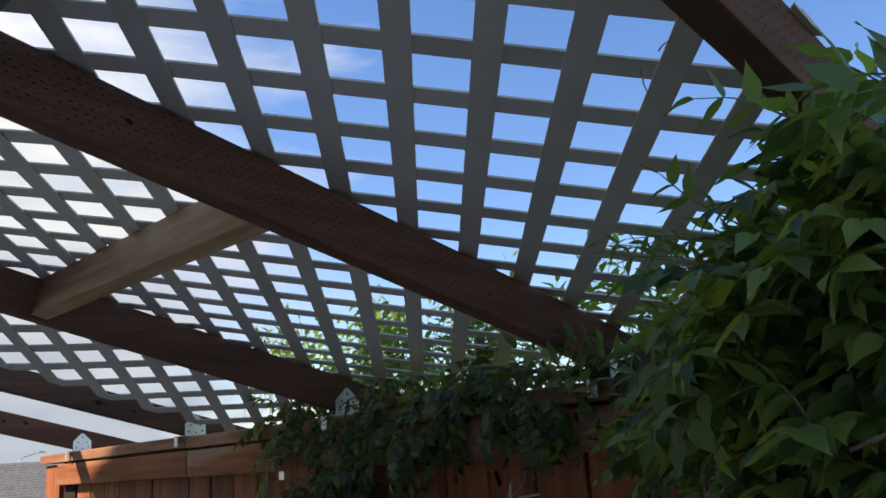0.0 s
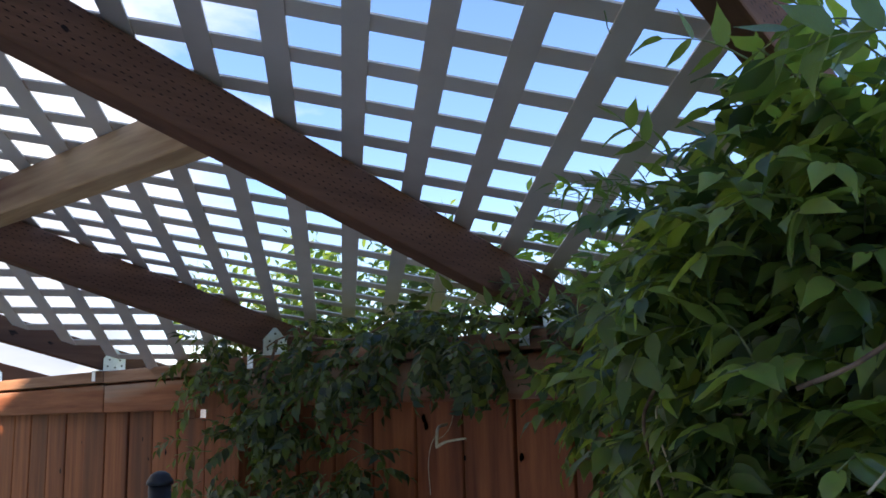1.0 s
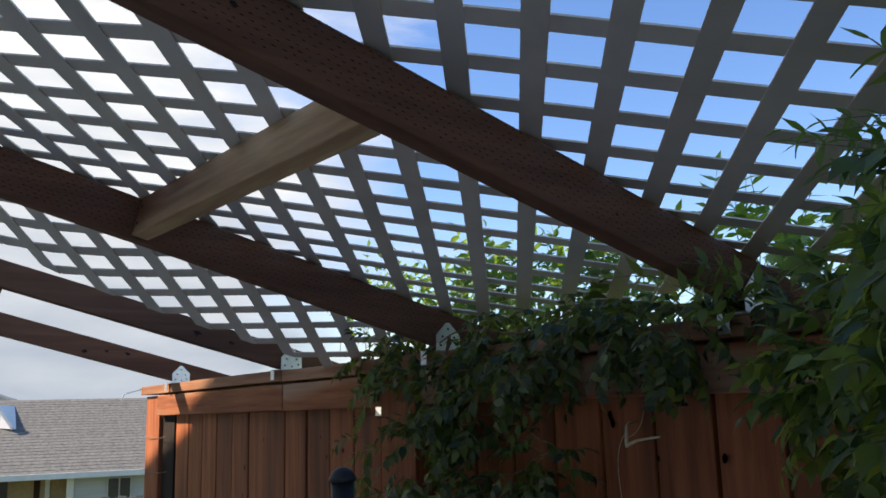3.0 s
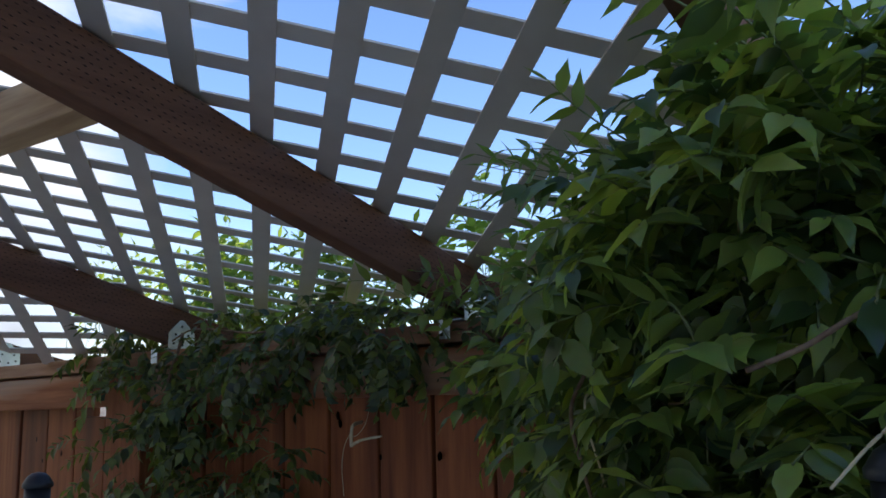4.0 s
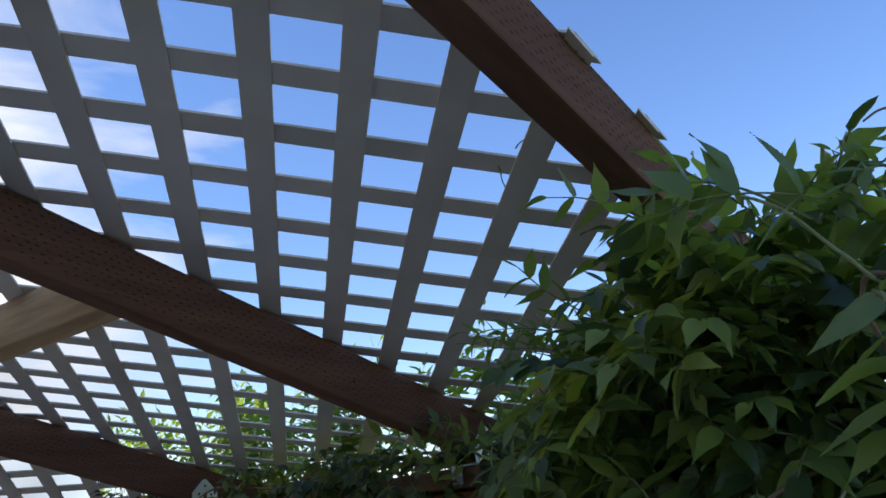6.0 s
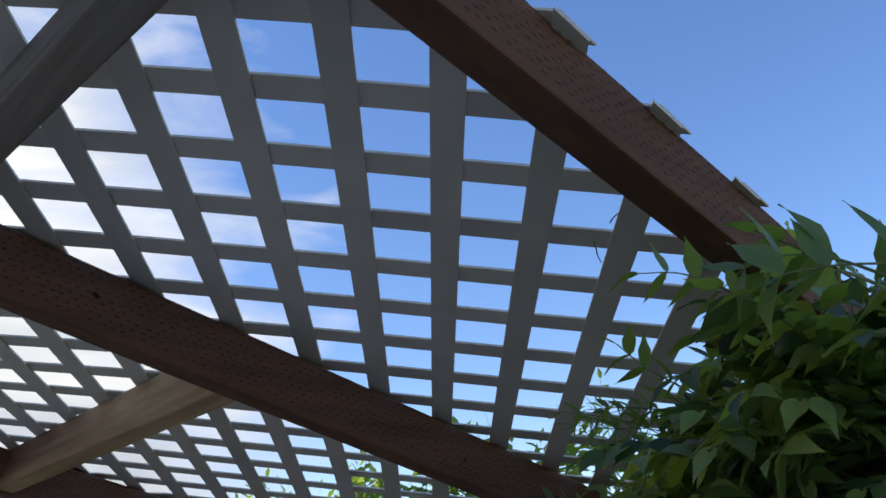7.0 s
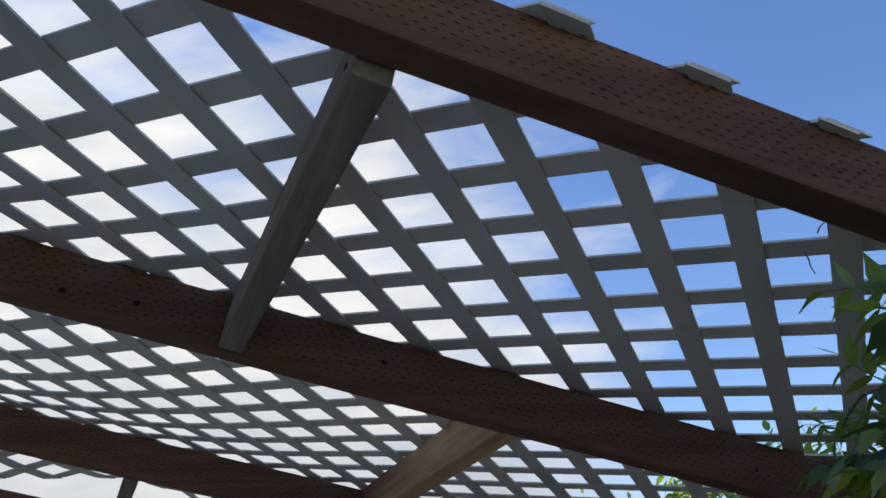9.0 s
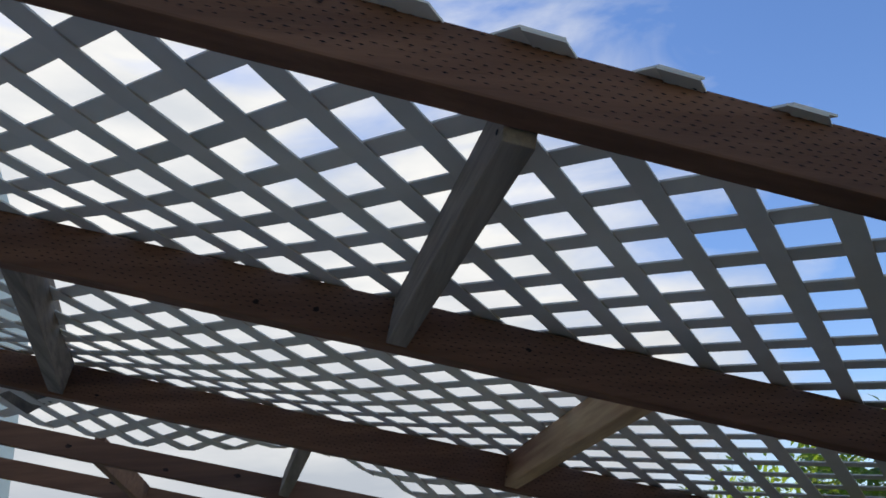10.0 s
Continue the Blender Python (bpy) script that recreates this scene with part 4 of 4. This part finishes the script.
# ---- the neighbours, down the slope ------------------------------------
VIEW = Matrix(((0.25, -0.968, 0, 0), (0.968, 0.25, 0, 0), (0, 0, 1, 0), (0, 0, 0, 1)))   # x to the right along their street, y away


def far(x, y, z):
    return VIEW @ Vector((x, y, z))


def solid(points, faces, m):
    """A closed shape from a few corners."""
    bm = bmesh.new()
    vs = [bm.verts.new(m @ Vector(p)) for p in points]
    for q in faces:
        bm.faces.new([vs[i] for i in q])
    bmesh.ops.recalc_face_normals(bm, faces=bm.faces)
    return bm


def neighbour_house():
    thing = empty("house", far(1.5, 32, -2.7))
    back = Matrix.Translation(-thing.location) @ VIEW
    # walls: the long front, its tan porch, and the sunlit gable end
    bm = bmesh.new()
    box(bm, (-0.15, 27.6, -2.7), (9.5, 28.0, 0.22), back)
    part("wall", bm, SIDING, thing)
    bm = bmesh.new()
    box(bm, (-2.4, 28.3, -2.7), (-0.15, 28.5, 0.22), back)
    part("porch_wall", bm, TAN, thing, "warm tan stucco entry wall")
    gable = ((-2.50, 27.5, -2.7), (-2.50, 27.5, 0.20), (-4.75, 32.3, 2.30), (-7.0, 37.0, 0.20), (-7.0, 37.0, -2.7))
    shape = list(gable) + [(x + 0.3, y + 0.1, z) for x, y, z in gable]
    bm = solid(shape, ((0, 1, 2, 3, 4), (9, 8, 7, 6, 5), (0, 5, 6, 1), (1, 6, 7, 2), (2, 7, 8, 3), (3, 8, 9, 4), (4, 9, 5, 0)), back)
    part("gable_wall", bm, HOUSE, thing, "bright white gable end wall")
    for x0, x1, y, m, nm in ((-2.2, -1.9, 28.24, PANE, "door"), (-1.22, -1.06, 28.24, KNOT, "door_frame"), (-0.34, -0.15, 27.50, WHITE, "column"),
                             (-0.92, -0.80, 28.22, WHITE, "trim_board")):
        bm = bmesh.new()
        box(bm, (x0, y, -2.6), (x1, y + 0.08, 0.10), back, 0.004)
        part(nm, bm, m, thing)
    # shingled roof in courses, its west rake running back to the ridge
    n = 26
    roof = empty("roof")
    roof.parent = thing
    for k in range(n):
        lo, hi = k / n, (k + 1) / n + 0.006
        pts = []
        for t, lift in ((lo, 0.014), (hi, 0.003)):
            x, y, z = -2.62 - 2.28 * t, 27.0 + 5.3 * t, 0.26 + 2.16 * t
            pts += [(x, y, z + lift), (10, y, z + lift), (x, y, z - 0.05), (10, y, z - 0.05)]
        bm = solid(pts, ((0, 1, 5, 4), (2, 6, 7, 3), (0, 2, 3, 1), (4, 5, 7, 6), (0, 4, 6, 2), (1, 3, 7, 5)), back)
        part("shingle_course", bm, SHINGLE, roof)
    bm = solid(((-4.9, 32.3, 2.40), (10, 32.3, 2.40), (10, 37.4, 0.2), (-7.1, 37.4, 0.2), (-4.9, 32.3, 2.30), (10, 32.3, 2.30), (10, 37.4, 0.1), (-7.1, 37.4, 0.1)),
               ((0, 1, 2, 3), (7, 6, 5, 4), (0, 4, 5, 1), (1, 5, 6, 2), (2, 6, 7, 3), (3, 7, 4, 0)), back)
    part("rear_slope", bm, SHINGLE, thing)
    bm = bmesh.new()
    box(bm, (-2.66, 26.90, 0.12), (10, 26.98, 0.28), back, 0.01)
    part("gutter", bm, WHITE, thing, "white gutter")
    bm = bmesh.new()
    tube(bm, [back @ Vector((-2.66, 26.95, 0.24)), back @ Vector((-4.93, 32.3, 2.42))], 0.075, 0.075, 4)
    part("rake_board", bm, WHITE, thing, "white rake board")
    # small gable over the entry, turned to the sun, its white raised to look sunlit
    p = ((-3.13, 30.75, 1.62), (-1.95, 29.75, 1.50), (-2.52, 30.2, 2.25), (-2.5, 32.2, 1.62), (-1.4, 32.2, 1.50), (-2.0, 32.2, 2.25))
    part("dormer", solid(p, ((0, 1, 2), (5, 4, 3), (0, 3, 4, 1), (1, 4, 5, 2), (2, 5, 3, 0)), back), HOUSE, thing, "white gabled dormer")
    for a, b in ((p[0], p[2]), (p[1], p[2])):
        bm = bmesh.new()
        tube(bm, [back @ (Vector(a) + Vector((-0.03, -0.06, 0.03))), back @ (Vector(b) + Vector((-0.03, -0.06, 0.05)))], 0.055, 0.055, 4)
        part("dormer_rake", bm, WHITE, thing)
    x0, x1 = 0.74, 1.40
    bm = bmesh.new()
    box(bm, (x0, 27.5, -0.72), (x1, 27.62, 0.06), back, 0.01)
    win = part("window", bm, WHITE, thing)
    for a, b in ((x0 + 0.03, (x0 + x1) / 2 - 0.02), ((x0 + x1) / 2 + 0.02, x1 - 0.03)):
        bm = bmesh.new()
        box(bm, (a, 27.47, -0.69), (b, 27.50, 0.03), back)
        part("pane", bm, PANE, win)
    tagged(thing, "low grey house with a grey shingle roof and white trim", "house", "neighbour houses")
    other = empty("house", far(-4, 40, -2.7))
    back = Matrix.Translation(-other.location) @ VIEW
    bm = bmesh.new()
    box(bm, (-5.6, 38, -2.7), (-2.5, 45, 2.3), back)
    part("wall", bm, SIDING, other)
    pts = [(-5.9, 37.6, 2.36), (-3.8, 37.6, 3.02), (-2.25, 37.6, 2.46), (-2.25, 37.6, 2.2), (-5.9, 37.6, 2.1)]
    bm = solid(pts + [(x, 46, z) for x, y, z in pts], ((0, 1, 2, 3, 4), (9, 8, 7, 6, 5), (0, 5, 6, 1), (1, 6, 7, 2), (2, 7, 8, 3), (3, 8, 9, 4), (4, 9, 5, 0)), back)
    part("roof", bm, SIDING, other)
    for a, b in ((pts[0], pts[1]), (pts[1], pts[2])):
        bm = bmesh.new()
        tube(bm, [back @ (Vector(a) + Vector((0, -0.1, 0.02))), back @ (Vector(b) + Vector((0, -0.1, 0.02)))], 0.06, 0.06, 4)
        part("rake_board", bm, WHITE, other, "white rake board")
    tagged(other, "grey gabled neighbour house behind the low roof", "house", "neighbour houses")


neighbour_house()


def picket_fence():
    thing = empty("picket_fence", far(1, 14, -1.5))
    back = Matrix.Translation(-thing.location) @ VIEW
    rng = random.Random(8)
    for k in range(90):
        x = -5 + k * 0.118
        bm = bmesh.new()
        t = 0.57 + rng.uniform(-0.02, 0.02)
        box(bm, (x, 14, -2.0), (x + 0.110, 14.02, t), back, 0.005)
        part("picket", bm, GREYFENCE, thing)
    tagged(thing, "weathered grey picket fence down the slope", "fence")


picket_fence()


def street_lamp():
    thing = empty("street_lamp", far(2.2, 60, -2.7))
    back = Matrix.Translation(-thing.location) @ VIEW
    bm = bmesh.new()
    tube(bm, [back @ Vector(p) for p in ((2.2, 60, -2.75), (2.2, 60, 2.9), (2.26, 60, 3.15), (2.5, 60, 3.38), (3.4, 60, 3.62))], 0.06, 0.035, 8)
    part("pole", bm, ZINC, thing)
    bm = bmesh.new()
    box(bm, (3.3, 59.85, 3.57), (3.75, 60.15, 3.70), back, 0.05)
    part("lamp_head", bm, ZINC, thing)
    tagged(thing, "grey street lamp with a long bent arm", "street lamp")


street_lamp()


def shrub():
    thing = empty("shrub", far(1.0, 12, -1.05))
    rng = random.Random(4)
    shapes = []
    for k in range(320):
        d = Vector((rng.gauss(0, 1), rng.gauss(0, 1), rng.gauss(0, 1))).normalized()
        p = Vector((0, 0, 1.22)) + Vector((d.x * 0.30, d.y * 0.30, d.z * 0.34)) * rng.uniform(0.5, 1.0)
        v, f = blade(0.07, 0.045, 0.2, 0.2, 0.0, k)
        shapes.append((facing(p, d + Vector((rng.gauss(0, .4), rng.gauss(0, .4), rng.gauss(0, .4))), rng.uniform(-1, 1)), (v, f, 0)))
    ob = new("crown", leaf_mesh("crown", shapes, (YELLOW, STEM)))
    ob.parent = thing
    bm = bmesh.new()
    tube(bm, [(0, 0, -0.15), (0.02, 0, 0.5), (0, 0.02, 1.2)], 0.03, 0.015, 6)
    part("trunk", bm, BARK, thing)
    tagged(thing, "pale yellow flowering shrub by the lower fence", "shrub")


shrub()
